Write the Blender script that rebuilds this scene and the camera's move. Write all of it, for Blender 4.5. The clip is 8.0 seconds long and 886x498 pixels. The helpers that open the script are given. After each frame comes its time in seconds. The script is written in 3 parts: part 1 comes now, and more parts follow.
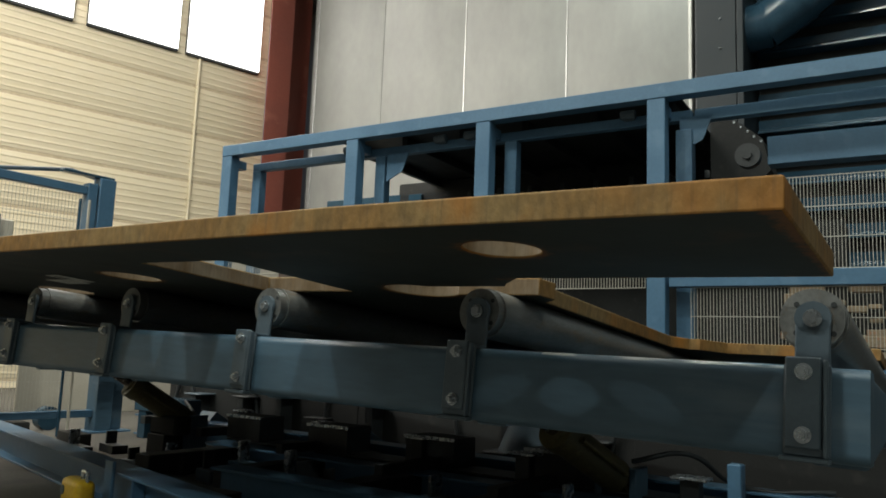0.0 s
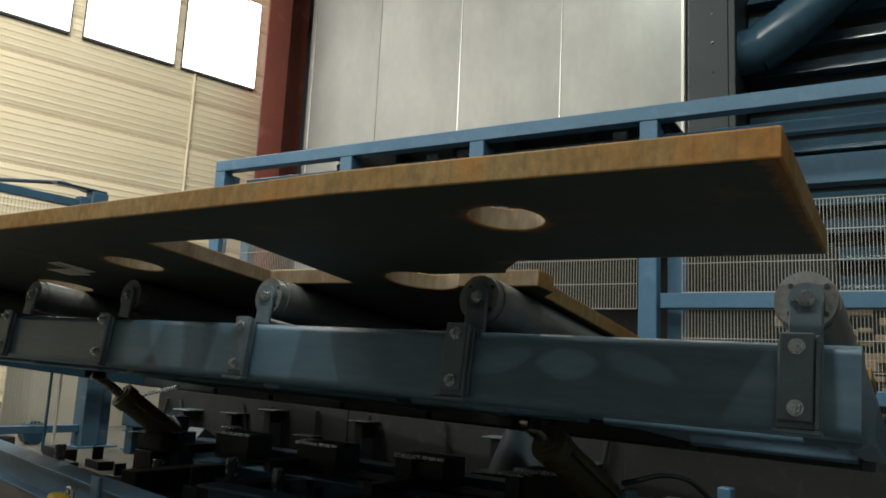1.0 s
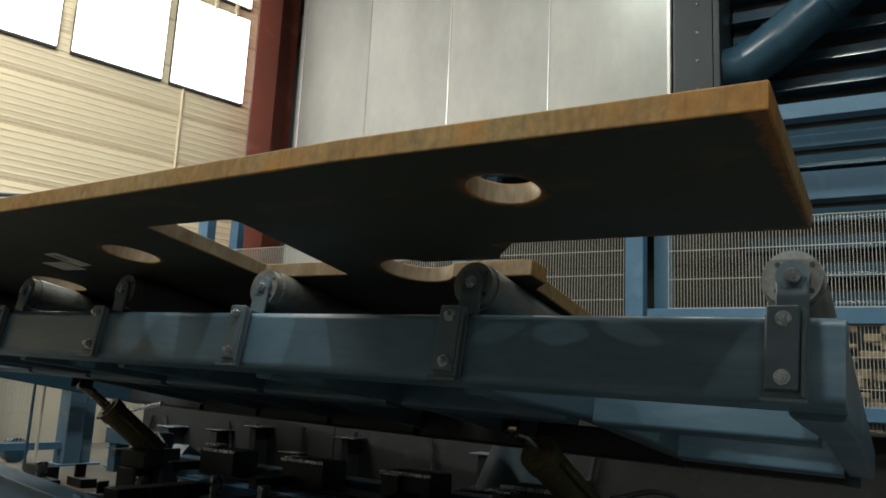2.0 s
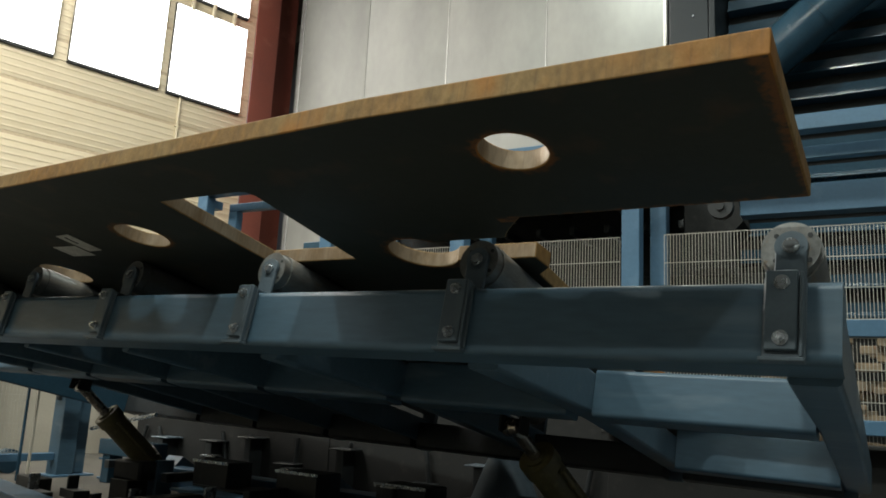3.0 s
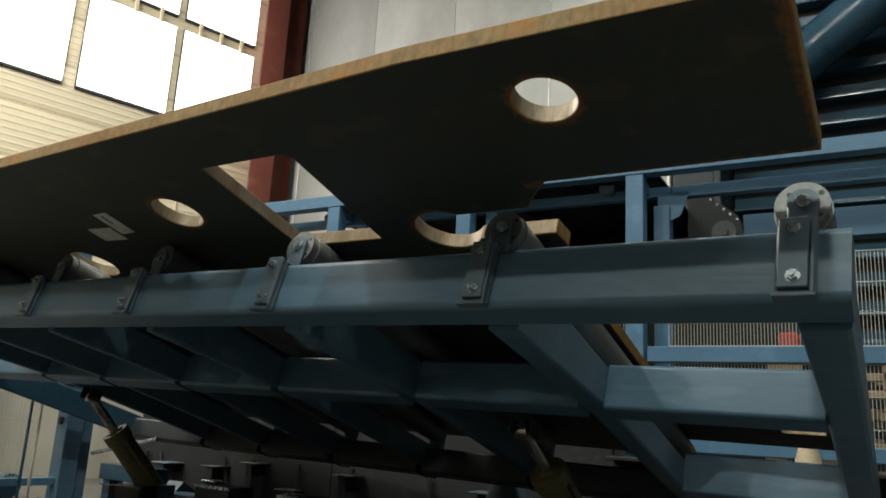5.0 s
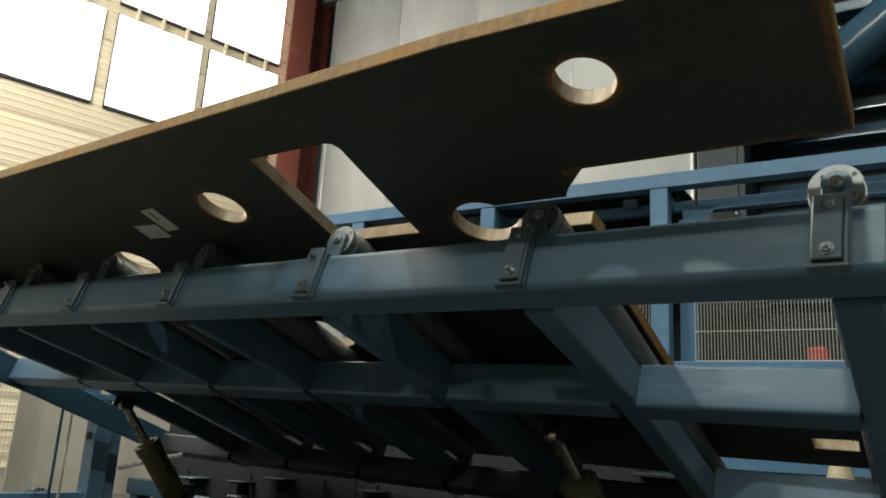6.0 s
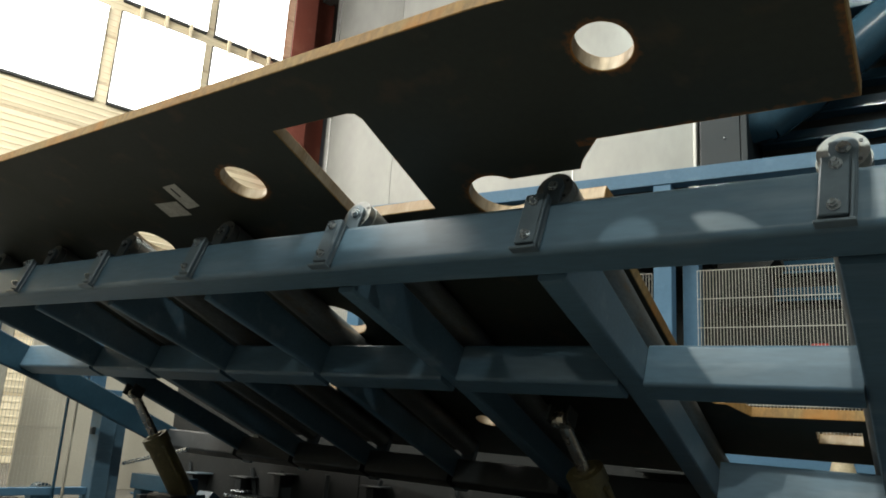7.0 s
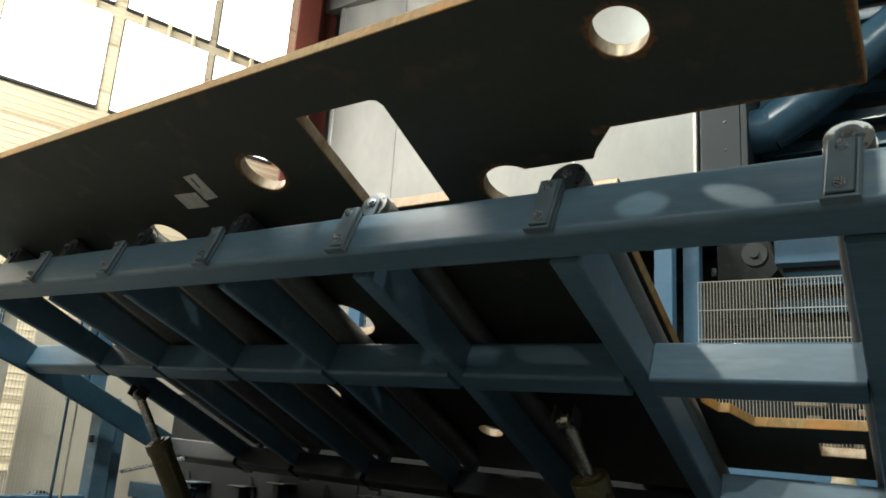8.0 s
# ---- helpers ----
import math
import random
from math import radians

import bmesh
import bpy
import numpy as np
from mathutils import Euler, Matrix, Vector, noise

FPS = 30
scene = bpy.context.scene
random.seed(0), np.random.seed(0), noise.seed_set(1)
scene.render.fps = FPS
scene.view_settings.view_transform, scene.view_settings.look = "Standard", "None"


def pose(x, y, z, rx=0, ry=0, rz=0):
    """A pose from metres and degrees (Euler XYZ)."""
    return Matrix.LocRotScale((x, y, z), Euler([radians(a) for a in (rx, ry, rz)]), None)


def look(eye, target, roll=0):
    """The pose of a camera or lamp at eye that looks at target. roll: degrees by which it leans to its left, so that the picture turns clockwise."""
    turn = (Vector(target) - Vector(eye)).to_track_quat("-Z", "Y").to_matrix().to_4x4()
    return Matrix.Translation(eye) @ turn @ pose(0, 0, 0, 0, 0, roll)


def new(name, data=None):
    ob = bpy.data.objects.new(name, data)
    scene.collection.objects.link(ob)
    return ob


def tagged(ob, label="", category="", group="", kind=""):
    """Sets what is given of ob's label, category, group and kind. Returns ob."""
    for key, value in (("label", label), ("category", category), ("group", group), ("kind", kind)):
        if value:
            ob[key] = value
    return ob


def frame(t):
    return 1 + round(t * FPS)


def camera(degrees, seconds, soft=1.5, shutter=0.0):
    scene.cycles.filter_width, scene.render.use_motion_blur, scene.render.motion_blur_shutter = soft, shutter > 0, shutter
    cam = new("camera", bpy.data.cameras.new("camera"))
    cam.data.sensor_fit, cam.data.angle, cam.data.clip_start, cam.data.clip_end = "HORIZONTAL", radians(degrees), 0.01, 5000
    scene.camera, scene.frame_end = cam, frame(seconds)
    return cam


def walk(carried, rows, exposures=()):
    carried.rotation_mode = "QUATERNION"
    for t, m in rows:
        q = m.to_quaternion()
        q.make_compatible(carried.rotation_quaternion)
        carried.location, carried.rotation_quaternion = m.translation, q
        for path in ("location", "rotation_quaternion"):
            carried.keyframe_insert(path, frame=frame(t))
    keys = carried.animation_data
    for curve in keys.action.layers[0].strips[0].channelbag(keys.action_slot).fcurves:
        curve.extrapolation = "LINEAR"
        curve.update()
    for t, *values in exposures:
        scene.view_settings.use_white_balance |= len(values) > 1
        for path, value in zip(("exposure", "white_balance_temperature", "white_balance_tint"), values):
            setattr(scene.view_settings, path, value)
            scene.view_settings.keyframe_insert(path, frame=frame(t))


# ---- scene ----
cam = camera(58.96, 8.0, soft=1.75)

# ---- the camera's way: a low, hand-held stand beside the table ----
CAMERA = [                      # seconds, yaw, pitch, roll, place
    (0, 36.26, 7.81, -2.10, -0.017, -0.013, 0.753),
    (0.5, 36.12, 8.63, -2.32, -0.015, -0.018, 0.754),
    (1, 35.58, 9.14, -2.78, -0.017, -0.014, 0.756),
    (1.5, 35.00, 9.85, -2.83, -0.015, -0.013, 0.749),
    (3, 34.46, 10.97, -2.85, -0.010, -0.001, 0.775),
    (3.5, 34.24, 11.33, -3.05, -0.012, 0.000, 0.768),
    (4, 34.23, 11.35, -3.00, -0.014, 0.004, 0.760),
    (5.5, 35.15, 13.80, -3.07, -0.016, -0.010, 0.758),
    (6, 36.25, 13.94, -3.27, -0.021, -0.017, 0.755),
    (6.5, 36.68, 13.97, -3.36, -0.023, -0.027, 0.744),
    (7, 36.39, 13.79, -3.39, -0.023, -0.026, 0.738),
    (7.5, 36.45, 14.16, -3.71, -0.029, -0.026, 0.734),
    (8, 36.27, 14.54, -3.77, -0.029, -0.031, 0.734)]
EYE = 0.75
walk(cam, [(t, pose(x, y, z, 90 + pitch, roll, yaw)) for t, yaw, pitch, roll, x, y, z in CAMERA],
     exposures=[(0, -0.05), (3.5, 0.05), (5.5, 0.08), (6.5, 0.27), (8, 0.54)])

# ---- light ----
world = bpy.data.worlds.new("hall_daylight")
scene.world = world
world.use_nodes = True
sky = world.node_tree.nodes.new("ShaderNodeTexSky")
sky.sky_type, sky.sun_disc = "NISHITA", False
sky.sun_elevation, sky.sun_rotation = radians(40), radians(-90)
world.node_tree.links.new(sky.outputs[0], world.node_tree.nodes["Background"].inputs[0])
world.node_tree.nodes["Background"].inputs[1].default_value = 0.06


def area(name, size, size_y, watts, m, colour):
    lamp = bpy.data.lights.new(name, "AREA")
    lamp.shape, lamp.size, lamp.size_y, lamp.energy, lamp.color = "RECTANGLE", size, size_y, watts, colour
    ob = new(name, lamp)
    ob.matrix_world = m
    return ob


WALL = pose(0, 0, 0, 0, 0, -12.0)       # the daylit side wall's own axes
CAGE = pose(0, 0, 0, 0, 0, 5.82)        # the guard cage's own axes
# unseen fill below the closed roof, added to brighten the cream wall and booth
area("roof_light_lamp", 6, 4.0, 1600, look((-8.0, -0.6, 9.8), (-12.6, 3.8, 4.0)), (1.0, 0.96, 0.86))
area("window_lamp", 5.4, 3.6, 380, WALL @ look((-13.75, 2.2, 8.0), (0, 2.2, 4.0)), (1.0, 0.93, 0.80))
# unseen high-bay lamps in rows under the roof; (0.7, 3.6) added to brighten the duct
for bay, row, watts in ((-0.2, -2.2, 300), (-4.5, -2.1, 300), (4.6, -2.2, 70), (0.1, -7.9, 250), (4.8, -7.95, 210), (-4.6, -7.9, 150), (0.7, 3.6, 230), (-3.7, 10.3, 130)):
    area("high_bay_lamp", 0.34, 0.34, watts, look((bay, row, 9.0), (bay, row, 0)), (0.93, 1.0, 0.91))


# ---- materials ----
def mat(name, colour, other=None, rough=0.5, metal=0.0, scale=6.0, fine=60.0, bump=0.15, spread=0.5, stretch=(1, 1, 1),
        vary=0.0, marks=None, grain=0.35, streaks=None):
    """A painted or raw surface: two tones mixed by broad noise, fine grain in the gloss and the relief; marks: a third tone in worn spots."""
    m = bpy.data.materials.new(name)
    m.use_nodes = True
    nt, b = m.node_tree, m.node_tree.nodes["Principled BSDF"]
    node, link = nt.nodes.new, nt.links.new
    co = node("ShaderNodeTexCoord")
    mp = node("ShaderNodeMapping")
    mp.inputs["Scale"].default_value = stretch
    link(co.outputs["Object"], mp.inputs[0])
    n1, n2 = node("ShaderNodeTexNoise"), node("ShaderNodeTexNoise")
    n1.inputs["Scale"].default_value, n1.inputs["Detail"].default_value = scale, 6
    n2.inputs["Scale"].default_value, n2.inputs["Detail"].default_value = fine, 4
    link(mp.outputs[0], n1.inputs["Vector"])
    link(mp.outputs[0], n2.inputs["Vector"])
    ramp = node("ShaderNodeValToRGB")
    ramp.color_ramp.elements[0].position, ramp.color_ramp.elements[1].position = 0.5 - spread / 2, 0.5 + spread / 2
    other = other or tuple(c * 0.7 for c in colour)
    ramp.color_ramp.elements[0].color, ramp.color_ramp.elements[1].color = (*other, 1), (*colour, 1)
    link(n1.outputs["Fac"], ramp.inputs[0])
    out = ramp.outputs[0]
    mix = node("ShaderNodeMix")
    mix.data_type, mix.blend_type = "RGBA", "OVERLAY"
    mix.inputs[0].default_value = grain
    link(out, mix.inputs[6])
    link(n2.outputs["Fac"], mix.inputs[7])
    out = mix.outputs[2]
    if marks:
        n3, r3, mx = node("ShaderNodeTexNoise"), node("ShaderNodeValToRGB"), node("ShaderNodeMix")
        n3.inputs["Scale"].default_value, n3.inputs["Detail"].default_value = scale * 2.3, 8
        link(mp.outputs[0], n3.inputs["Vector"])
        r3.color_ramp.elements[0].position, r3.color_ramp.elements[1].position = 0.58, 0.70
        link(n3.outputs["Fac"], r3.inputs[0])
        mx.data_type = "RGBA"
        mx.inputs[7].default_value = (*marks, 1)
        link(r3.outputs[0], mx.inputs[0])
        link(out, mx.inputs[6])
        out = mx.outputs[2]
    if streaks:                                  # narrow runs down the face
        ms, n4, r4, mx4 = node("ShaderNodeMapping"), node("ShaderNodeTexNoise"), node("ShaderNodeValToRGB"), node("ShaderNodeMix")
        ms.inputs["Scale"].default_value = (130, 130, 5)
        link(co.outputs["Object"], ms.inputs[0])
        n4.inputs["Scale"].default_value, n4.inputs["Detail"].default_value = 1.0, 5
        link(ms.outputs[0], n4.inputs["Vector"])
        r4.color_ramp.elements[0].position, r4.color_ramp.elements[1].position = 0.56, 0.80
        r4.color_ramp.elements[1].color = (0.42, 0.42, 0.42, 1)
        link(n4.outputs["Fac"], r4.inputs[0])
        mx4.data_type = "RGBA"
        mx4.inputs[7].default_value = (*streaks, 1)
        link(r4.outputs[0], mx4.inputs[0])
        link(out, mx4.inputs[6])
        out = mx4.outputs[2]
    if vary:
        info, hsv, rng = node("ShaderNodeObjectInfo"), node("ShaderNodeHueSaturation"), node("ShaderNodeMapRange")
        rng.inputs[3].default_value, rng.inputs[4].default_value = 1 - vary, 1 + vary
        link(info.outputs["Random"], rng.inputs[0])
        link(rng.outputs[0], hsv.inputs["Value"])
        link(out, hsv.inputs["Color"])
        out = hsv.outputs[0]
    link(out, b.inputs["Base Color"])
    rr = node("ShaderNodeMapRange")
    rr.inputs[3].default_value, rr.inputs[4].default_value = max(rough - 0.14, 0.04), min(rough + 0.16, 1)
    link(n1.outputs["Fac"], rr.inputs[0])
    link(rr.outputs[0], b.inputs["Roughness"])
    b.inputs["Metallic"].default_value = metal
    if bump:
        bp = node("ShaderNodeBump")
        bp.inputs["Strength"].default_value, bp.inputs["Distance"].default_value = bump, 0.004
        link(n2.outputs["Fac"], bp.inputs["Height"])
        link(bp.outputs[0], b.inputs["Normal"])
    return m


def glow(name, colour, strength):
    m = bpy.data.materials.new(name)
    m.use_nodes = True
    b = m.node_tree.nodes["Principled BSDF"]
    b.inputs["Base Color"].default_value = (0.8, 0.8, 0.78, 1)
    b.inputs["Emission Color"].default_value = (*colour, 1)
    b.inputs["Emission Strength"].default_value = strength
    return m


BLUE = mat("blue_grey_paint", (0.072, 0.130, 0.182), (0.052, 0.097, 0.140), rough=0.40, scale=3.5, fine=60, bump=0.04, grain=0.24, stretch=(0.2, 1, 1), marks=(0.108, 0.156, 0.20))
WORN = mat("scuffed_paint_edge", (0.42, 0.43, 0.42), (0.085, 0.138, 0.184), rough=0.38, metal=0.2, scale=22, fine=90, spread=0.16, bump=0.05, grain=0.2, stretch=(0.3, 1, 1))
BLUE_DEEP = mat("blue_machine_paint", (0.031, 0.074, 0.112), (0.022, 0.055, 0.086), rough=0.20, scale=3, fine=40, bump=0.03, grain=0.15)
BLUE_LIGHT = mat("blue_guard_paint", (0.075, 0.165, 0.265), (0.058, 0.130, 0.215), rough=0.42, scale=3, fine=40, bump=0.03, grain=0.15, marks=(0.09, 0.18, 0.28))
STEEL = mat("zinc_plated_steel", (0.50, 0.53, 0.56), (0.34, 0.365, 0.39), rough=0.26, metal=0.88, scale=30, fine=120, bump=0.05, grain=0.15)
BRACKET = mat("grey_painted_steel", (0.105, 0.140, 0.170), (0.075, 0.102, 0.126), rough=0.40, metal=0.2, scale=12, fine=90, bump=0.05, grain=0.15)
ROLLER = mat("worn_roller_steel", (0.22, 0.225, 0.22), (0.13, 0.132, 0.130), rough=0.42, metal=0.6, scale=14, fine=120, bump=0.15, stretch=(1, 0.25, 1), marks=(0.19, 0.155, 0.12))
MILL = mat("mill_scale_plate", (0.027, 0.031, 0.024), (0.019, 0.022, 0.017), rough=0.6, metal=0.1, scale=3, fine=40, bump=0.08, grain=0.25, marks=(0.050, 0.038, 0.025))


def rust_round(m, spots):
    """Orange rust specks that fringe the flame-cut bores: spots are (x, y, radius) in the plate's own axes."""
    nt = m.node_tree
    node, link = nt.nodes.new, nt.links.new
    b = nt.nodes["Principled BSDF"]
    base = b.inputs["Base Color"].links[0].from_socket
    co, flat, ns = node("ShaderNodeTexCoord"), node("ShaderNodeVectorMath"), node("ShaderNodeTexNoise")
    flat.operation, flat.inputs[1].default_value = "MULTIPLY", (1, 1, 0)
    link(co.outputs["Object"], flat.inputs[0])
    ns.inputs["Scale"].default_value, ns.inputs["Detail"].default_value = 48, 5
    link(co.outputs["Object"], ns.inputs["Vector"])
    fac = None
    for x, y, r in spots:
        d, rng = node("ShaderNodeVectorMath"), node("ShaderNodeMapRange")
        d.operation, d.inputs[1].default_value = "DISTANCE", (x, y, 0)
        link(flat.outputs[0], d.inputs[0])
        rng.inputs[1].default_value, rng.inputs[2].default_value = r, r + 0.045
        rng.inputs[3].default_value, rng.inputs[4].default_value = 1.0, 0.0
        link(d.outputs["Value"], rng.inputs[0])
        if fac is None:
            fac = rng.outputs[0]
        else:
            mx = node("ShaderNodeMath")
            mx.operation = "MAXIMUM"
            link(fac, mx.inputs[0])
            link(rng.outputs[0], mx.inputs[1])
            fac = mx.outputs[0]
    xyz, near_y, near_x, keep = node("ShaderNodeSeparateXYZ"), node("ShaderNodeMapRange"), node("ShaderNodeMapRange"), node("ShaderNodeMath")
    link(co.outputs["Object"], xyz.inputs[0])
    for rng, socket, a, b_ in ((near_y, "Y", -2.645, -2.608), (near_x, "X", -0.335, -0.295)):
        rng.inputs[1].default_value, rng.inputs[2].default_value = a, b_
        rng.inputs[3].default_value, rng.inputs[4].default_value = 0.0, 0.9
        link(xyz.outputs[socket], rng.inputs[0])
    front, right = node("ShaderNodeMath"), node("ShaderNodeMath")   # only along the free edges of the overhang
    front.operation, front.inputs[1].default_value = "LESS_THAN", -2.59
    right.operation, right.inputs[1].default_value = "GREATER_THAN", -1.08
    link(xyz.outputs["Y"], front.inputs[0])
    link(xyz.outputs["X"], right.inputs[0])
    edge, here, most = node("ShaderNodeMath"), node("ShaderNodeMath"), node("ShaderNodeMath")
    edge.operation = most.operation = "MAXIMUM"
    here.operation = keep.operation = "MULTIPLY"
    for a, b_, n in ((near_y, near_x, edge), (front, right, keep), (edge, keep, here)):
        link(a.outputs[0], n.inputs[0])
        link(b_.outputs[0], n.inputs[1])
    link(fac, most.inputs[0])
    link(here.outputs[0], most.inputs[1])
    fac = most.outputs[0]
    both, cut, mix = node("ShaderNodeMath"), node("ShaderNodeValToRGB"), node("ShaderNodeMix")
    both.operation = "MULTIPLY"
    link(fac, both.inputs[0])
    link(ns.outputs["Fac"], both.inputs[1])
    cut.color_ramp.elements[0].position, cut.color_ramp.elements[1].position = 0.26, 0.46
    link(both.outputs[0], cut.inputs[0])
    mix.data_type = "RGBA"
    mix.inputs[7].default_value = (0.16, 0.066, 0.018, 1)
    link(cut.outputs[0], mix.inputs[0])
    link(base, mix.inputs[6])
    link(mix.outputs[2], b.inputs["Base Color"])


rust_round(MILL, [(x - 0.085 * (y + 2.575), y, r) for x, y, r in ((-0.884, -2.947, 0.083), (-2.553, -2.698, 0.104), (-1.458, -2.401, 0.118))])
RUST = mat("rusty_cut_edge", (0.232, 0.148, 0.056), (0.215, 0.105, 0.022), rough=0.74, metal=0.1, scale=1.7, fine=55, spread=0.16, bump=0.8, stretch=(1, 1, 0.5), marks=(0.34, 0.140, 0.022), grain=0.6, streaks=(0.055, 0.038, 0.022))
CUT = mat("flame_cut_bore", (0.33, 0.265, 0.195), (0.23, 0.160, 0.095), rough=0.40, metal=0.4, scale=14, fine=90, spread=0.3, bump=0.4, stretch=(1, 1, 0.3), grain=0.3, streaks=(0.12, 0.085, 0.055))
PAPER = mat("paper_label", (0.52, 0.51, 0.48), (0.40, 0.39, 0.37), rough=0.8, scale=20, bump=0.05)
CREAM = mat("cream_sheet_wall", (0.80, 0.71, 0.53), (0.72, 0.635, 0.46), rough=0.55, scale=1.1, fine=12, bump=0.0, grain=0.14, stretch=(1, 0.22, 1.6), spread=0.35)
# browner than the wall: soft joint shadows put into the colour, with some dust
DUSTY_SHADE = mat("dusty_shade_in_wall_joint", (0.60, 0.50, 0.35), (0.50, 0.41, 0.28), rough=0.8, scale=2, fine=20, bump=0.1)
FOIL = mat("window_board", (0.80, 0.79, 0.75), (0.74, 0.73, 0.69), rough=0.6, scale=2)
FOIL_TAN = mat("tan_sheet_metal", (0.46, 0.38, 0.25), (0.36, 0.29, 0.19), rough=0.5, scale=9)
RED = mat("red_oxide_paint", (0.20, 0.048, 0.030), (0.15, 0.036, 0.024), rough=0.72, scale=1.2, fine=25, bump=0.03, grain=0.15, marks=(0.22, 0.07, 0.045))
SILVER = mat("galvanised_panel", (0.385, 0.39, 0.372), (0.305, 0.31, 0.297), rough=0.6, metal=0.15, scale=1.6, fine=9, bump=0.0, grain=0.08, spread=0.4, stretch=(1, 1, 0.5))
TRIM = mat("aluminium_trim", (0.72, 0.73, 0.73), (0.6, 0.6, 0.6), rough=0.35, metal=0.7, scale=10)
DARKSTEEL = mat("dark_duct_sheet", (0.012, 0.020, 0.026), (0.008, 0.013, 0.017), rough=0.5, metal=0.15, scale=3, fine=30, bump=0.03, grain=0.1)
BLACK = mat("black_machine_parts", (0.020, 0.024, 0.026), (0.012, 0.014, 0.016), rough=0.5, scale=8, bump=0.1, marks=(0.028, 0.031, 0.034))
WIRE = mat("galvanised_wire", (0.55, 0.53, 0.47), (0.42, 0.40, 0.36), rough=0.5, metal=0.3, scale=40, bump=0)
OLIVE = mat("olive_cylinder_paint", (0.125, 0.105, 0.045), (0.085, 0.070, 0.032), rough=0.5, scale=10, fine=90, bump=0.1, marks=(0.16, 0.13, 0.06))
CHROME = mat("oiled_chrome_rod", (0.42, 0.38, 0.33), (0.33, 0.29, 0.25), rough=0.25, metal=0.9, scale=20, bump=0.02)
YELLOW = mat("safety_yellow_paint", (0.75, 0.47, 0.02), (0.62, 0.38, 0.02), rough=0.4, scale=10, bump=0.05)
CONCRETE = mat("dusty_concrete", (0.130, 0.122, 0.104), (0.076, 0.072, 0.062), rough=0.85, scale=1.3, fine=45, bump=0.3, marks=(0.075, 0.072, 0.064))
ROOF = mat("roof_sheet", (0.22, 0.22, 0.215), (0.17, 0.17, 0.165), rough=0.6, scale=1, bump=0.03)
PLASTER = mat("grey_hall_wall", (0.20, 0.20, 0.195), (0.15, 0.15, 0.145), rough=0.7, scale=0.7, bump=0.05)
TIMBER = mat("dark_timber_block", (0.022, 0.022, 0.020), (0.012, 0.012, 0.011), rough=0.8, scale=9, fine=70, bump=0.3, stretch=(0.3, 2, 2))
# near-black: shade behind and under the machines put into the colour, also black parts
SHADE_BLACK = mat("shade_and_black_steel", (0.015, 0.016, 0.016), (0.008, 0.009, 0.009), rough=0.85, scale=5, fine=60, bump=0.15, marks=(0.022, 0.022, 0.021))
WHITEPAINT = mat("off_white_cabinet", (0.47, 0.43, 0.36), (0.40, 0.37, 0.31), rough=0.6, scale=2, bump=0.03, grain=0.1)
BRASSY = mat("stacked_scrap", (0.36, 0.27, 0.17), (0.20, 0.16, 0.12), rough=0.8, scale=14, fine=60, bump=0.3, marks=(0.40, 0.20, 0.12))
REDBIN = mat("red_plastic", (0.42, 0.05, 0.04), (0.33, 0.04, 0.03), rough=0.5, scale=6, bump=0.03)
DAYLIGHT = glow("daylit_window_sheet", (1.0, 0.985, 0.94), 4.2)


# ---- mesh helpers ----
def box(bm, x0, x1, y0, y1, z0, z1, bevel=0.0, segments=2, shear=0.0):
    verts = [bm.verts.new((x, y, z)) for x in (x0, x1) for y in (y0, y1) for z in (z0, z1)]
    faces = [bm.faces.new([verts[i] for i in q]) for q in ((0, 1, 3, 2), (4, 6, 7, 5), (0, 4, 5, 1), (2, 3, 7, 6), (0, 2, 6, 4), (1, 5, 7, 3))]
    if bevel:
        edges = list({e for f in faces for e in f.edges})
        bmesh.ops.bevel(bm, geom=edges, offset=bevel, segments=segments, profile=0.5, affect="EDGES", clamp_overlap=True)


def tube(bm, a, b, r, n=20, r2=None, cap=True):
    a, b = Vector(a), Vector(b)
    m = Matrix.Translation((a + b) / 2) @ (b - a).to_track_quat("Z", "Y").to_matrix().to_4x4()
    bmesh.ops.create_cone(bm, cap_ends=cap, segments=n, radius1=r, radius2=r if r2 is None else r2, depth=(b - a).length, matrix=m)


def hexagon(bm, at, r, h, axis):
    tube(bm, at, Vector(at) + Vector(axis) * h, r, 6)


def mesh_of(bm, name, material, smooth=30):
    me = bpy.data.meshes.new(name)
    bmesh.ops.recalc_face_normals(bm, faces=bm.faces)
    bm.to_mesh(me)
    bm.free()
    for m in material if isinstance(material, (list, tuple)) else (material,):
        me.materials.append(m)
    if smooth:
        me.shade_smooth()
        me.set_sharp_from_angle(angle=radians(smooth))
    return me


BEHIND = set()
SIZE = 1.2                      # the machines behind the table stand clear of its swing


def full_size(bm):
    for v in bm.verts:
        v.co = (v.co.x * SIZE, v.co.y * SIZE, min(max(EYE + (v.co.z - EYE) * SIZE, 0.0), 10.5))


def part(name, bm, material, parent, label="", m=None):
    if parent in BEHIND:
        full_size(bm)
    ob = new(name, mesh_of(bm, name, material))
    ob.parent = parent
    if m is not None:
        ob.matrix_basis = m
    return tagged(ob, label)


def thing(name, label, category, m=None, group="", bm=None, material=None, kind=""):
    ob = new(name, mesh_of(bm, name, material) if bm else None)
    if m is not None:
        ob.matrix_basis = m
    if m is CAGE:
        BEHIND.add(ob)
    return tagged(ob, label, category, group, kind)


def block(name, label, category, dims, material, m=None, bevel=0.006, kind="", group=""):
    bm = bmesh.new()
    box(bm, *dims, bevel=bevel)
    return thing(name, label, category, m, group, bm, material, kind)


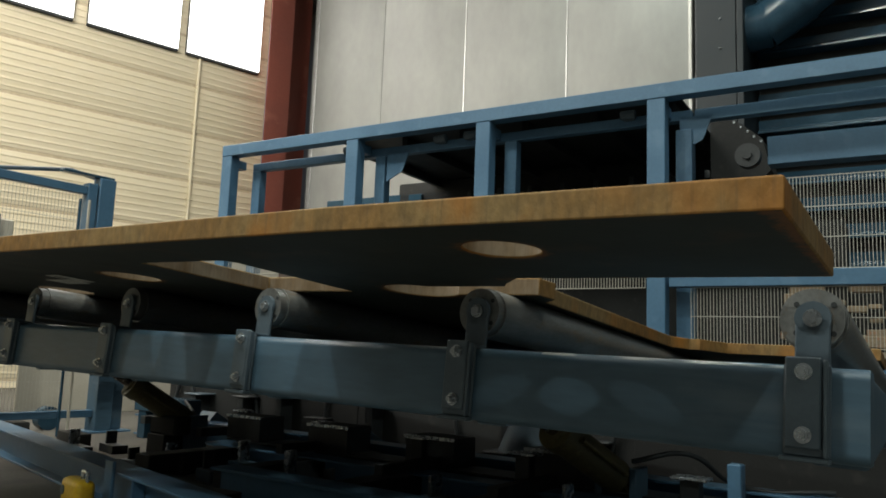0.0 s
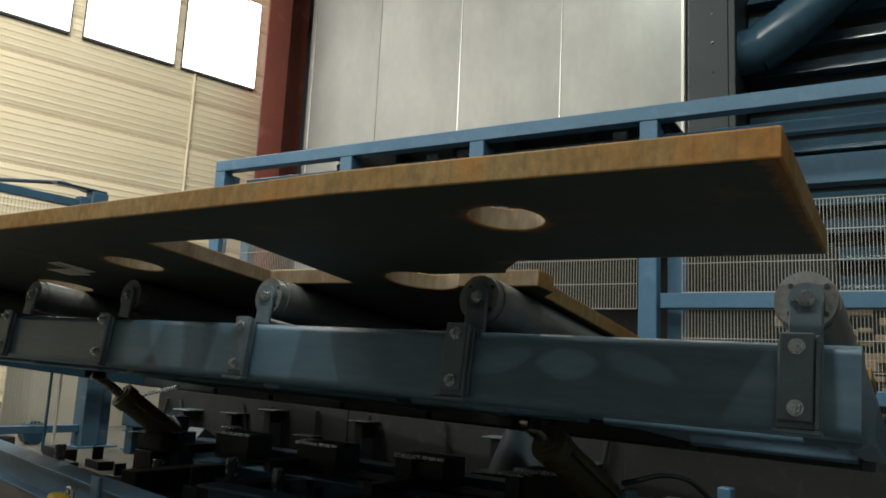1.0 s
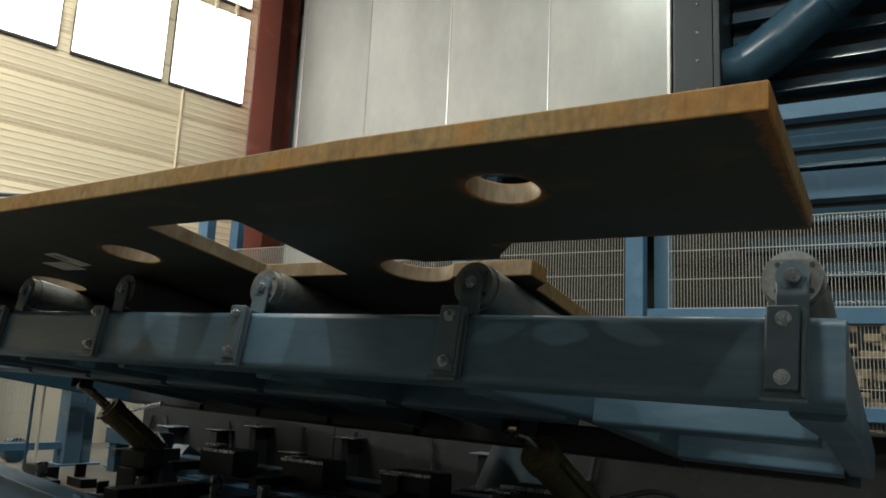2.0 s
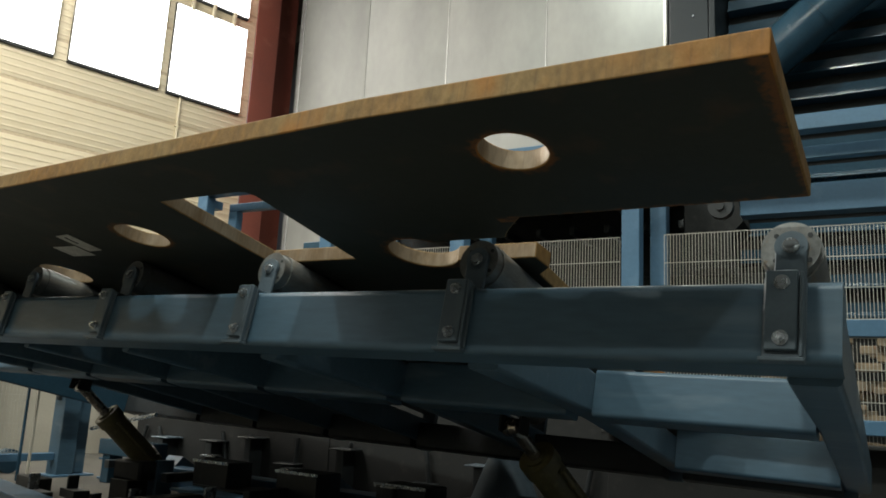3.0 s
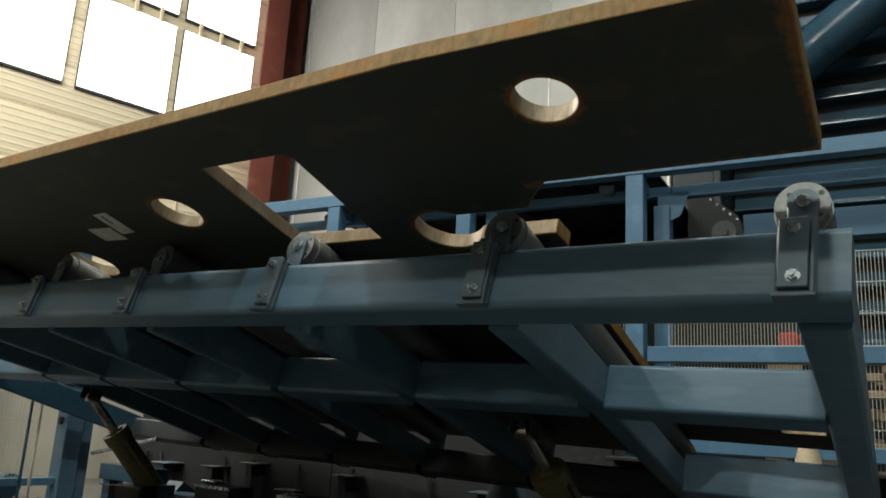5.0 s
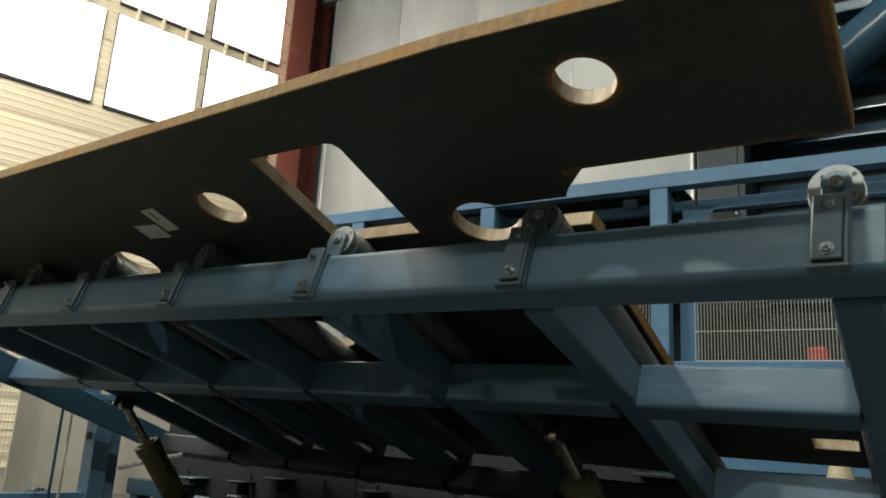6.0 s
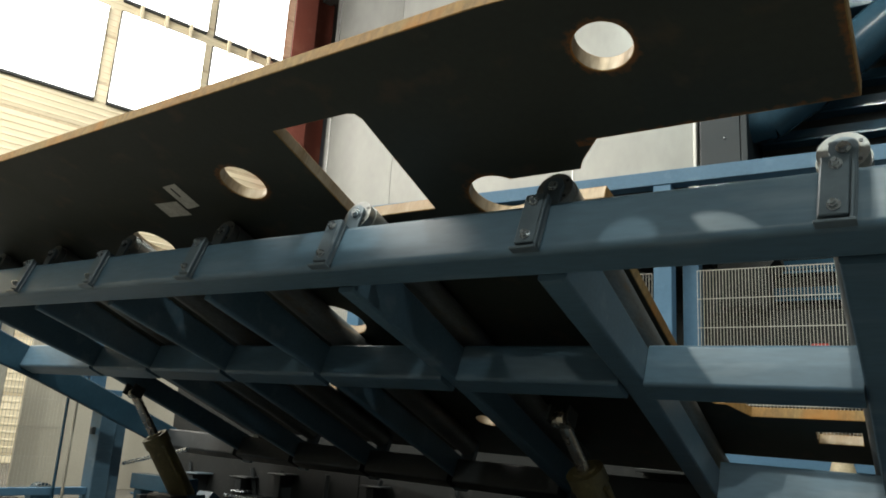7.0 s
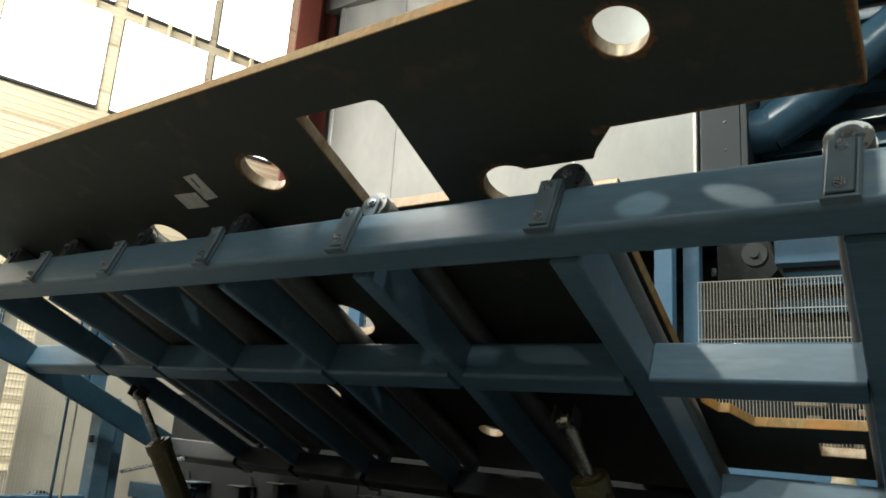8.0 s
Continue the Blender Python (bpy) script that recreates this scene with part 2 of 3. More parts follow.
# ---- the hall ----
def hall():
    block("floor", "dusty grey concrete workshop floor with stains", "floor", (-16, 8, -12.3, 16, -0.2, 0), CONCRETE, bevel=0, kind="structure")
    block("wall_north", "plain grey hall wall behind the machines", "wall", (-17, 9, 15.2, 15.5, 0, 11), PLASTER, bevel=0, kind="structure")
    block("wall_south", "plain grey hall wall", "wall", (-16, 9, -12.5, -12.2, 0, 11), PLASTER, bevel=0, kind="structure")
    block("wall_east", "plain grey hall wall", "wall", (7.6, 7.9, -12.2, 15.2, 0, 11), PLASTER, bevel=0, kind="structure")
    bm = bmesh.new()
    box(bm, -18, 9, -12.4, 16, 10.6, 10.9)
    for i in range(9):
        box(bm, -16, 8, -11 + i * 3.1, -10.8 + i * 3.1, 10.1, 10.6)
    thing("ceiling", "light grey sheet metal roof on steel purlins", "ceiling", bm=bm, material=ROOF, kind="structure")


def daylit_wall():
    """Cream ribbed sheet wall with raised window panels in two rows."""
    wall = thing("wall_west", "cream ribbed sheet metal wall with wide horizontal joints", "wall", WALL, kind="structure")
    pitch, y0, y1 = 0.925, -15.0, 7.38
    for i in range(12):
        z = -0.79 + i * pitch
        bm = bmesh.new()
        box(bm, -14.2, -14.0, y0, y1, z + 0.024, z + pitch - 0.024, bevel=0.018)
        for k in range(7):                       # stiffening ribs rolled into the sheet
            zz = z + 0.085 + k * 0.118
            box(bm, -14.002, -13.989, y0 + 0.02, y1 - 0.02, zz, zz + 0.040, bevel=0.006, segments=1)
        part("wall_panel", bm, CREAM, wall)
    bm = bmesh.new()
    box(bm, -14.3, -14.012, y0, y1, -0.9, 10.4)
    part("joint_backing", bm, DUSTY_SHADE, wall)
    rows = ((6.28, 8.06), (8.34, 10.2))
    cols = ((-3.6, -1.95), (-1.75, -0.1), (0.1, 1.72), (1.92, 3.60), (3.86, 5.46), (5.65, 7.14))
    for r, (z0, z1) in enumerate(rows):
        for c, (a, b) in enumerate(cols):
            w = thing("window_%d" % (1 + c + r * len(cols)), "bright white daylit window panel in a thin dark frame", "window", WALL, kind="structure")
            bm = bmesh.new()
            box(bm, -13.98, -13.90, a, b, z0, z1)
            part("window_sheet", bm, DAYLIGHT, w)
            bm = bmesh.new()
            for q in ((a - 0.012, b + 0.012, z0 - 0.05, z0 - 0.004), (a - 0.012, b + 0.012, z1 + 0.004, z1 + 0.03), (a - 0.016, a - 0.004, z0 - 0.05, z1 + 0.03), (b + 0.004, b + 0.012, z0 - 0.05, z1 + 0.03)):
                box(bm, -14.0, -13.93, *q)
            part("window_frame", bm, BLACK, w)
            if r == 0:
                for k in range(3):
                    bm = bmesh.new()
                    yy = a + (b - a) * (0.2 + 0.3 * k)
                    box(bm, -13.97, -13.88, yy - 0.03, yy + 0.03, z1 - 0.03, z1 + 0.27, bevel=0.006)
                    part("window_clip", bm, CREAM, w)
    bm = bmesh.new()
    tube(bm, (-13.97, 5.93, 0.0), (-13.97, 5.93, 6.25), 0.024, 10)
    for k in range(8):
        box(bm, -14.0, -13.95, 5.88, 5.98, 0.6 + k * 0.72, 0.63 + k * 0.72)
    thing("wall_conduit", "thin pale conduit pipe clipped to the wall", "pipe", WALL, bm=bm, material=CREAM)


def red_column():
    col = thing("steel_column", "red-brown painted steel I-section hall column", "column", WALL, kind="structure")
    for name, d in (("flange", (-13.48, -13.45, 7.10, 7.61)), ("web", (-13.92, -13.481, 7.40, 7.43)), ("flange", (-13.96, -13.921, 7.385, 8.30))):
        bm = bmesh.new()
        box(bm, *d, 0, 10.5, bevel=0.01)
        part(name, bm, RED, col)


def booth():
    b = thing("wall_booth", "silver galvanised sheet panel wall of a machine booth", "wall", CAGE, kind="structure")
    seams = (-7.24, -5.70, -4.04, -2.338)
    for a, c in zip(seams, seams[1:]):
        bm = bmesh.new()
        box(bm, a + 0.006, c - 0.006, 10.0, 10.12, 0, 10.5, bevel=0.008)
        part("booth_panel", bm, SILVER, b)
    for x in seams[1:]:
        bm = bmesh.new()
        box(bm, x - 0.007, x + 0.007, 9.992, 10.0, 0, 10.5, bevel=0.004)
        part("joint_strip", bm, TRIM if x < -3 else SILVER, b)
    bm = bmesh.new()
    box(bm, -2.335, -2.295, 9.97, 10.1, 0, 10.5, bevel=0.006)
    part("edge_trim", bm, FOIL, b)
    # the wall beside it, from the booth's corner back to the hall column
    a = CAGE @ Vector((-7.24 * SIZE, 10.0 * SIZE, 0))
    c = Vector((-11.55, 10.80, 0))
    d = c - a
    side = thing("wall_booth_side", "pale silver sheet panel wall beside the red column", "wall", pose(a.x, a.y, 0, 0, 0, math.degrees(math.atan2(d.y, d.x))), kind="structure")
    bm = bmesh.new()
    box(bm, 0.0, d.length, -0.14, 0.0, 0, 10.5, bevel=0.005)
    part("booth_panel", bm, SILVER, side)
    bm = bmesh.new()
    box(bm, d.length - 0.12, d.length - 0.05, 0.0, 0.03, 0, 10.5, bevel=0.005)
    part("edge_trim", bm, TRIM, side)


# ---- the guard cage and the machines behind it ----
def wire_panel(parent, x0, x1, y, z0, z1, step=0.0180, thick=0.0029, rung=0.165):
    bm = bmesh.new()
    n = int((x1 - x0) / step)
    for i in range(n + 1):
        x = x0 + (x1 - x0) * i / n
        box(bm, x - thick / 2, x + thick / 2, y, y + thick, z0, z1)
    k = max(1, round((z1 - z0) / rung))
    for j in range(k + 1):
        z = z0 + (z1 - z0) * j / k
        box(bm, x0, x1, y - 0.004, y, z - 0.002, z + 0.002)
    return part("wire_mesh", bm, WIRE, parent)


def bar(parent, name, dims, material=None, bevel=0.004):
    bm = bmesh.new()
    box(bm, *dims, bevel=bevel, segments=1)
    return part(name, bm, material or BLUE_LIGHT, parent)


def cage():
    c = thing("guard_cage", "blue square-tube safety cage with welded wire mesh", "safety fence", CAGE)
    bar(c, "top_rail", (-4.97, 3.2, 4.60, 4.70, 2.362, 2.455))
    for x in (-4.97, -3.65, -2.53, -1.34, 2.3):
        bar(c, "post", (x, x + 0.11, 4.603, 4.70, 0.0, 2.361))
    for x in (-4.80, -3.51, -2.40, 2.45):
        bar(c, "rear_post", (x, x + 0.09, 4.80, 4.88, 0.0, 2.262))
    bar(c, "rear_rail", (-4.80, -1.12, 4.80, 4.87, 2.264, 2.328))
    for x in (-4.96, -3.64, -2.52, -1.33):
        bar(c, "tie_bar", (x, x + 0.09, 4.702, 4.798, 2.278, 2.348))
    bar(c, "second_post", (-1.21, -1.11, 4.78, 4.87, 0.0, 2.2))
    bar(c, "middle_rail", (-1.21, 3.2, 4.61, 4.68, 1.205, 1.295))
    bar(c, "inner_rail", (-1.1, 3.2, 4.80, 4.87, 2.252, 2.326))
    bar(c, "cross_beam", (-0.71, 3.2, 5.0, 5.12, 1.985, 2.16))
    bar(c, "low_rail", (-1.42, 3.2, 4.545, 4.605, 0.705, 0.78))
    bar(c, "bottom_rail", (-4.86, 3.2, 4.61, 4.68, 0.12, 0.20))
    spans = ((-4.84, -3.67), (-3.52, -2.55), (-2.40, -1.36), (-1.09, 2.28))
    for a, b in spans:
        if a > -1.2:
            wire_panel(c, a, b, 4.64, 0.21, 1.20)
        wire_panel(c, a, b, 4.64, 1.30 if a > -1.2 else 1.205, 1.81)
    for x in (-1.19, -3.40):                     # folded gusset under the rear rail
        bm = bmesh.new()
        v = [bm.verts.new((xx, yy, zz)) for yy in (4.80, 4.81) for xx, zz in ((x, 2.284), (x + 0.20, 2.284), (x + 0.14, 2.13), (x, 2.06))]
        for q in ((0, 1, 2, 3), (7, 6, 5, 4), (0, 4, 5, 1), (1, 5, 6, 2), (2, 6, 7, 3), (3, 7, 4, 0)):
            bm.faces.new([v[i] for i in q])
        part("gusset", bm, BLUE_LIGHT, c)
    for x in (-3.78, -2.70, -1.55, -2.95):       # roller and cable fittings on the rear rail
        bm = bmesh.new()
        tube(bm, (x, 4.76, 2.33), (x + 0.09, 4.76, 2.33), 0.03, 14)
        box(bm, x + 0.01, x + 0.08, 4.74, 4.798, 2.30, 2.345, bevel=0.004)
        part("rail_fitting", bm, BRACKET, c)


def machines():
    """Dark blasting machine behind the cage."""
    mach = thing("blasting_machine", "dark steel machine body standing behind the cage", "machine", CAGE)
    bm = bmesh.new()
    box(bm, -4.3, -1.54, 6.3, 8.5, 0, 2.428, bevel=0.02)
    box(bm, -3.1, -0.35, 5.9, 6.2, 0.2, 1.78, bevel=0.02)
    # body darkened by colour for the shade behind the cage
    part("body", bm, SHADE_BLACK, mach)
    for k in range(9):
        bm = bmesh.new()
        x = -3.2 + 0.28 * k
        box(bm, x, x + 0.04, 5.72, 6.2, 2.1, 2.16, bevel=0.004)
        part("support_arm", bm, BLACK, mach)
    # slanted gearbox with its chain wheel beside the gusset
    prof = ((-1.19, 1.785), (-1.19, 2.55), (-1.06, 2.54), (-0.84, 2.35), (-0.785, 2.12), (-0.87, 2.03), (-0.87, 1.785))
    bm = bmesh.new()
    n = len(prof)
    v = [bm.verts.new((x, y, z)) for y in (5.7, 6.1) for x, z in prof]
    for q in range(n):
        bm.faces.new((v[q], v[(q + 1) % n], v[n + (q + 1) % n], v[n + q]))
    bm.faces.new(v[:n]), bm.faces.new(v[n:])
    case = part("gear_case", bm, SHADE_BLACK, mach)
    bm = bmesh.new()
    tube(bm, (-0.93, 5.62, 2.22), (-0.93, 5.699, 2.22), 0.085, 24)
    tube(bm, (-0.93, 5.60, 2.22), (-0.93, 5.62, 2.22), 0.03, 14)
    part("chain_wheel", bm, BLACK, case)
    for k in range(5):                           # cover screws along the slanted edge
        bm = bmesh.new()
        hexagon(bm, (-1.03 + k * 0.045, 5.699, 2.49 - k * 0.04), 0.010, 0.008, (0, -1, 0))
        part("cover_screw", bm, STEEL, case)

    roof = thing("cage_canopy", "dark sheet canopy on ribs over the caged machine", "canopy", CAGE)
    bar(roof, "sheet", (-3.9, -1.2, 4.712, 8.6, 2.43, 2.442), BLACK, 0)
    for k in range(6):
        x = -3.85 + k * 0.51
        bar(roof, "rib", (x, x + 0.05, 4.90, 6.9, 2.36, 2.429), BLACK, 0.004)
    # added near-black plates and clutter: stand in for the dark space behind the table
    shade_plates = thing("conveyor_trough", "added near-black plates that stand for the shade behind the tilting table", "conveyor", CAGE)
    bar(shade_plates, "back_plate", (-5.35, -3.4, 4.58, 4.60, 0.05, 1.06), SHADE_BLACK)
    bar(shade_plates, "back_plate", (-3.398, -1.4, 4.585, 4.605, 0.05, 0.98), SHADE_BLACK)
    bar(shade_plates, "sill_plate", (-1.38, 2.4, 4.50, 4.52, 0.0, 0.66), SHADE_BLACK)
    bar(shade_plates, "sill_ledge", (-1.38, 2.4, 4.36, 4.499, 0.64, 0.66), SHADE_BLACK)
    cup = thing("funnel", "pale tan metal funnel standing upside down on the sill", "funnel", CAGE)
    bm = bmesh.new()
    tube(bm, (-0.36, 4.44, 0.661), (-0.36, 4.44, 0.765), 0.072, 24, r2=0.046)
    part("cone", bm, FOIL_TAN, cup)
    bm = bmesh.new()
    tube(bm, (-0.36, 4.44, 0.765), (-0.36, 4.44, 0.79), 0.046, 24)
    part("neck", bm, FOIL_TAN, cup)
    rnd = random.Random(31)
    x = -5.35
    while x < -1.5:
        w, h = rnd.uniform(0.32, 0.62), rnd.uniform(0.35, 0.72)
        y = 4.46 + rnd.uniform(0, 0.08)
        bar(shade_plates, "foot", (x + 0.1, x + 0.16, y - 0.05, 4.579, 0.0, h * 0.62), BLACK)
        bar(shade_plates, "lip", (x + 0.04, x + 0.22, y - 0.06, 4.579, h * 0.62 + 0.001, h * 0.62 + 0.012), rnd.choice((BLACK, BLACK, BRACKET)))
        bm = bmesh.new()
        px = x + rnd.uniform(0.05, 0.25)
        tube(bm, (px, 4.55, 0.0), (px + rnd.uniform(-0.1, 0.1), 4.55, 0.46), 0.016, 10)
        part("cable", bm, BLACK, shade_plates)
        x += w
    bar(shade_plates, "carrying_rail", (-5.35, -1.4, 4.607, 4.612, 0.30, 0.36), BLUE_DEEP)

    hopper = thing("control_stand", "blue-grey machine stand with a hopper and a framed panel", "machine", CAGE)
    for d in ((-3.62, -3.50, 5.9, 6.0, 0, 2.05), (-3.16, -3.04, 5.9, 6.0, 0, 2.0)):
        bar(hopper, "leg", d, BLUE_DEEP)
    bm = bmesh.new()
    tube(bm, (-3.32, 5.95, 1.5), (-3.32, 5.95, 1.95), 0.09, 4, r2=0.26)
    part("hopper", bm, BLUE_DEEP, hopper)
    bar(hopper, "panel", (-2.95, -2.62, 5.86, 5.90, 1.55, 1.83), BLUE_DEEP)
    bar(hopper, "panel_frame", (-3.0, -2.96, 5.84, 5.92, 1.45, 1.90), BLACK)
    bar(hopper, "panel_frame", (-2.61, -2.57, 5.84, 5.92, 1.45, 1.90), BLACK)
    bar(hopper, "panel_frame", (-2.96, -2.61, 5.84, 5.92, 1.86, 1.90), BLACK)

    hall_side = thing("pipe_rack", "blue steel brackets and pipes beside the red column", "pipe rack", CAGE)
    bar(hall_side, "arm", (-5.2, -3.7, 6.3, 6.42, 2.18, 2.32), BLUE_DEEP)
    bar(hall_side, "upright", (-4.15, -4.0, 6.25, 6.29, 0, 2.3), BLUE_DEEP)

    # ribbed filter housing at the right with its duct
    fil = thing("filter_housing", "blue filter housing with horizontal folded ribs", "machine", CAGE)
    # shade of the gaps between the ribs is put into this plate's near-black colour
    bar(fil, "back_plate", (-1.06, 4.6, 7.12, 8.9, 0.0, 8.0), SHADE_BLACK)
    for k in range(27):
        z = 1.58 + k * 0.235
        prof = ((7.12, z - 0.01), (6.99, z), (6.99, z + 0.018), (7.06, z + 0.055), (7.05, z + 0.125), (7.12, z + 0.14))
        bm = bmesh.new()
        v = [bm.verts.new((x, y, zz)) for x in (-1.06, 4.6) for y, zz in prof]
        n = len(prof)
        for q in range(n):
            bm.faces.new((v[q], v[(q + 1) % n], v[n + (q + 1) % n], v[n + q]))
        bm.faces.new(v[:n]), bm.faces.new(v[n:])
        part("rib", bm, BLUE_DEEP, fil)
    stack = thing("duct_stack", "dark grey sheet metal duct stack with riveted seams", "duct", CAGE)
    bar(stack, "casing", (-1.475, -1.135, 6.5, 7.5, 0, 9.5), DARKSTEEL, 0.012)
    bar(stack, "corner_strip", (-1.133, -1.08, 6.47, 7.5, 0, 9.5), DARKSTEEL, 0.006)
    for k in range(18):
        bm = bmesh.new()
        bmesh.ops.create_uvsphere(bm, u_segments=8, v_segments=5, radius=0.012, matrix=Matrix.Translation((-1.267, 6.498, 2.6 + k * 0.26)))
        part("rivet", bm, STEEL, stack)
    duct = thing("air_duct", "blue round ventilation duct with a lobster-back elbow", "duct", CAGE)
    run = [(-1.02, 6.7, 2.6), (-1.02, 6.7, 3.45), (-1.13, 6.75, 3.60), (-0.93, 6.75, 3.62), (-0.66, 6.72, 3.78), (-0.30, 6.70, 4.06), (0.25, 6.65, 4.45), (2.2, 6.4, 5.7)]
    r = 0.20
    for i in range(2, len(run) - 1):
        a, b = Vector(run[i]), Vector(run[i + 1])
        bm = bmesh.new()
        tube(bm, a - (b - a).normalized() * 0.03, b + (b - a).normalized() * 0.03, r, 36)
        part("duct_section", bm, BLUE_DEEP, duct)
        bm = bmesh.new()
        tube(bm, b - (b - a).normalized() * 0.012, b + (b - a).normalized() * 0.012, r + 0.009, 36)
        part("clamp_ring", bm, BLUE_DEEP, duct)
    scrap = thing("rubble_pile", "brown heap of offcuts and sacks behind the mesh", "scrap pile", CAGE, kind="stuff")
    bm = bmesh.new()
    rnd = random.Random(4)
    for k in range(420):
        x, z = rnd.uniform(-0.75, 3.2), rnd.uniform(0.126, 1.38)
        s = rnd.uniform(0.03, 0.10)
        y = 5.55 + rnd.uniform(0, 0.35)
        box(bm, x, x + s * 2.2, y, y + s, z, z + s * 0.8, bevel=0.006, segments=1)
    full_size(bm)
    me = mesh_of(bm, "rubble_pile", BRASSY)
    scrap_mesh = new("rubble", me)
    scrap_mesh.parent = scrap
    can = thing("red_canister", "small red plastic canister lying on the scrap heap", "canister", CAGE)
    bar(can, "body", (-0.60, -0.47, 5.56, 5.66, 1.385, 1.50), REDBIN, 0.02)
    bar(can, "cap", (-0.56, -0.52, 5.59, 5.63, 1.50, 1.525), BLACK, 0.004)


# ---- the fence by the daylit wall ----
def side_fence():
    f = thing("side_fence", "blue post fence with welded wire mesh by the wall", "safety fence", pose(-6.5, 0, 0, 0, 0, 90))
    # local x runs along the fence, away from the camera's side
    bar(f, "post", (3.50, 3.585, -0.05, 0.05, 1.001, 2.13))
    bar(f, "end_post", (3.60, 3.745, -0.06, 0.06, 1.001, 2.19))
    bar(f, "foot_column", (3.74, 3.89, -0.08, 0.08, 0.016, 0.90), BLUE)
    bar(f, "head_plate", (3.48, 3.90, -0.085, 0.085, 0.95, 1.0))
    bar(f, "neck", (3.62, 3.86, -0.06, 0.06, 0.901, 0.949))
    bar(f, "stiffener", (3.892, 4.02, -0.02, 0.02, 0.016, 0.80), BLUE)
    bar(f, "post_foot", (3.68, 4.06, -0.12, 0.12, 0.0, 0.016), None, 0.003)
    bar(f, "door_pole", (3.345, 3.365, -0.21, -0.19, 0.0, 1.95), BLUE_DEEP)
    bar(f, "pale_pole", (3.425, 3.445, -0.21, -0.19, 0.0, 1.95), WHITEPAINT)
    bar(f, "hinge_bolt", (3.70, 3.738, -0.03, 0.0, 0.62, 0.68), BLACK)
    bar(f, "top_rail", (0.2, 3.498, -0.03, 0.03, 2.03, 2.10), BLUE_LIGHT)
    bar(f, "bottom_rail", (0.2, 3.738, -0.03, 0.03, 0.13, 0.19), BLUE_LIGHT)
    bar(f, "cap_plate", (3.28, 3.74, -0.04, 0.04, 2.192, 2.215), BLUE_DEEP, 0.004)
    for a, b in ((0.25, 1.85), (1.93, 3.48)):
        wire_panel(f, a, b, 0.0, 0.20, 2.02, step=0.029, rung=0.22)
    bar(f, "mid_post", (1.86, 1.92, -0.03, 0.03, 0.0, 2.03), BLUE_DEEP)
    lock = bar(f, "lock_box", (2.55, 2.72, 0.04, 0.11, 1.66, 1.86), BLUE_DEEP)
    bm = bmesh.new()
    tube(bm, (2.75, 0.08, 2.12), (3.40, 0.10, 2.24), 0.018, 10)
    tube(bm, (3.40, 0.10, 2.24), (3.62, 0.06, 2.20), 0.018, 10)
    part("gas_strut", bm, BRACKET, f)
    wheel = thing("fence_castor", "dark blue round castor guard at the foot of the fence", "castor", pose(-6.86, 3.55, 0))
    bm = bmesh.new()
    tube(bm, (-0.05, 0, 0.10), (0.05, 0, 0.10), 0.10, 24)
    part("disc", bm, BLUE_DEEP, wheel)
    g = thing("wall_cabinet", "off-white electrical cabinet with pipes behind the fence", "cabinet", pose(-8.2, 3.05, 0))
    bar(g, "body", (-0.3, 0.1, 0.0, 0.62, 0.25, 1.95), WHITEPAINT, 0.015)
    bar(g, "plinth", (-0.28, 0.08, 0.02, 0.60, 0.0, 0.25), BLACK)
    bm = bmesh.new()
    tube(bm, (0.14, 0.18, 0.05), (0.14, 0.18, 1.98), 0.02, 10)
    tube(bm, (0.14, 0.44, 0.05), (0.14, 0.44, 1.98), 0.02, 10)
    part("riser_pipe", bm, BLUE_DEEP, g)
    screen = thing("dust_sheet", "pale hanging sheet screen beyond the fence", "screen", pose(-8.6, 4.1, 0, 0, 0, -12))
    bar(screen, "sheet", (-0.03, 0.03, 0.0, 3.0, 0.0, 1.9), WHITEPAINT)
    stool = thing("spare_beam_stand", "short blue steel beam stand on the floor", "stand", pose(-5.75, 3.9, 0))
    bar(stool, "beam", (-0.25, 0.45, -0.07, 0.07, 0.22, 0.34), BLUE_DEEP)
    for x in (-0.2, 0.3):
        bar(stool, "foot", (x, x + 0.10, -0.06, 0.06, 0.0, 0.219), BLUE_DEEP)
    bm = bmesh.new()
    tube(bm, (-0.5, 0.0, 0.40), (0.35, 0.0, 0.56), 0.016, 10)
    part("lever", bm, STEEL, stool)


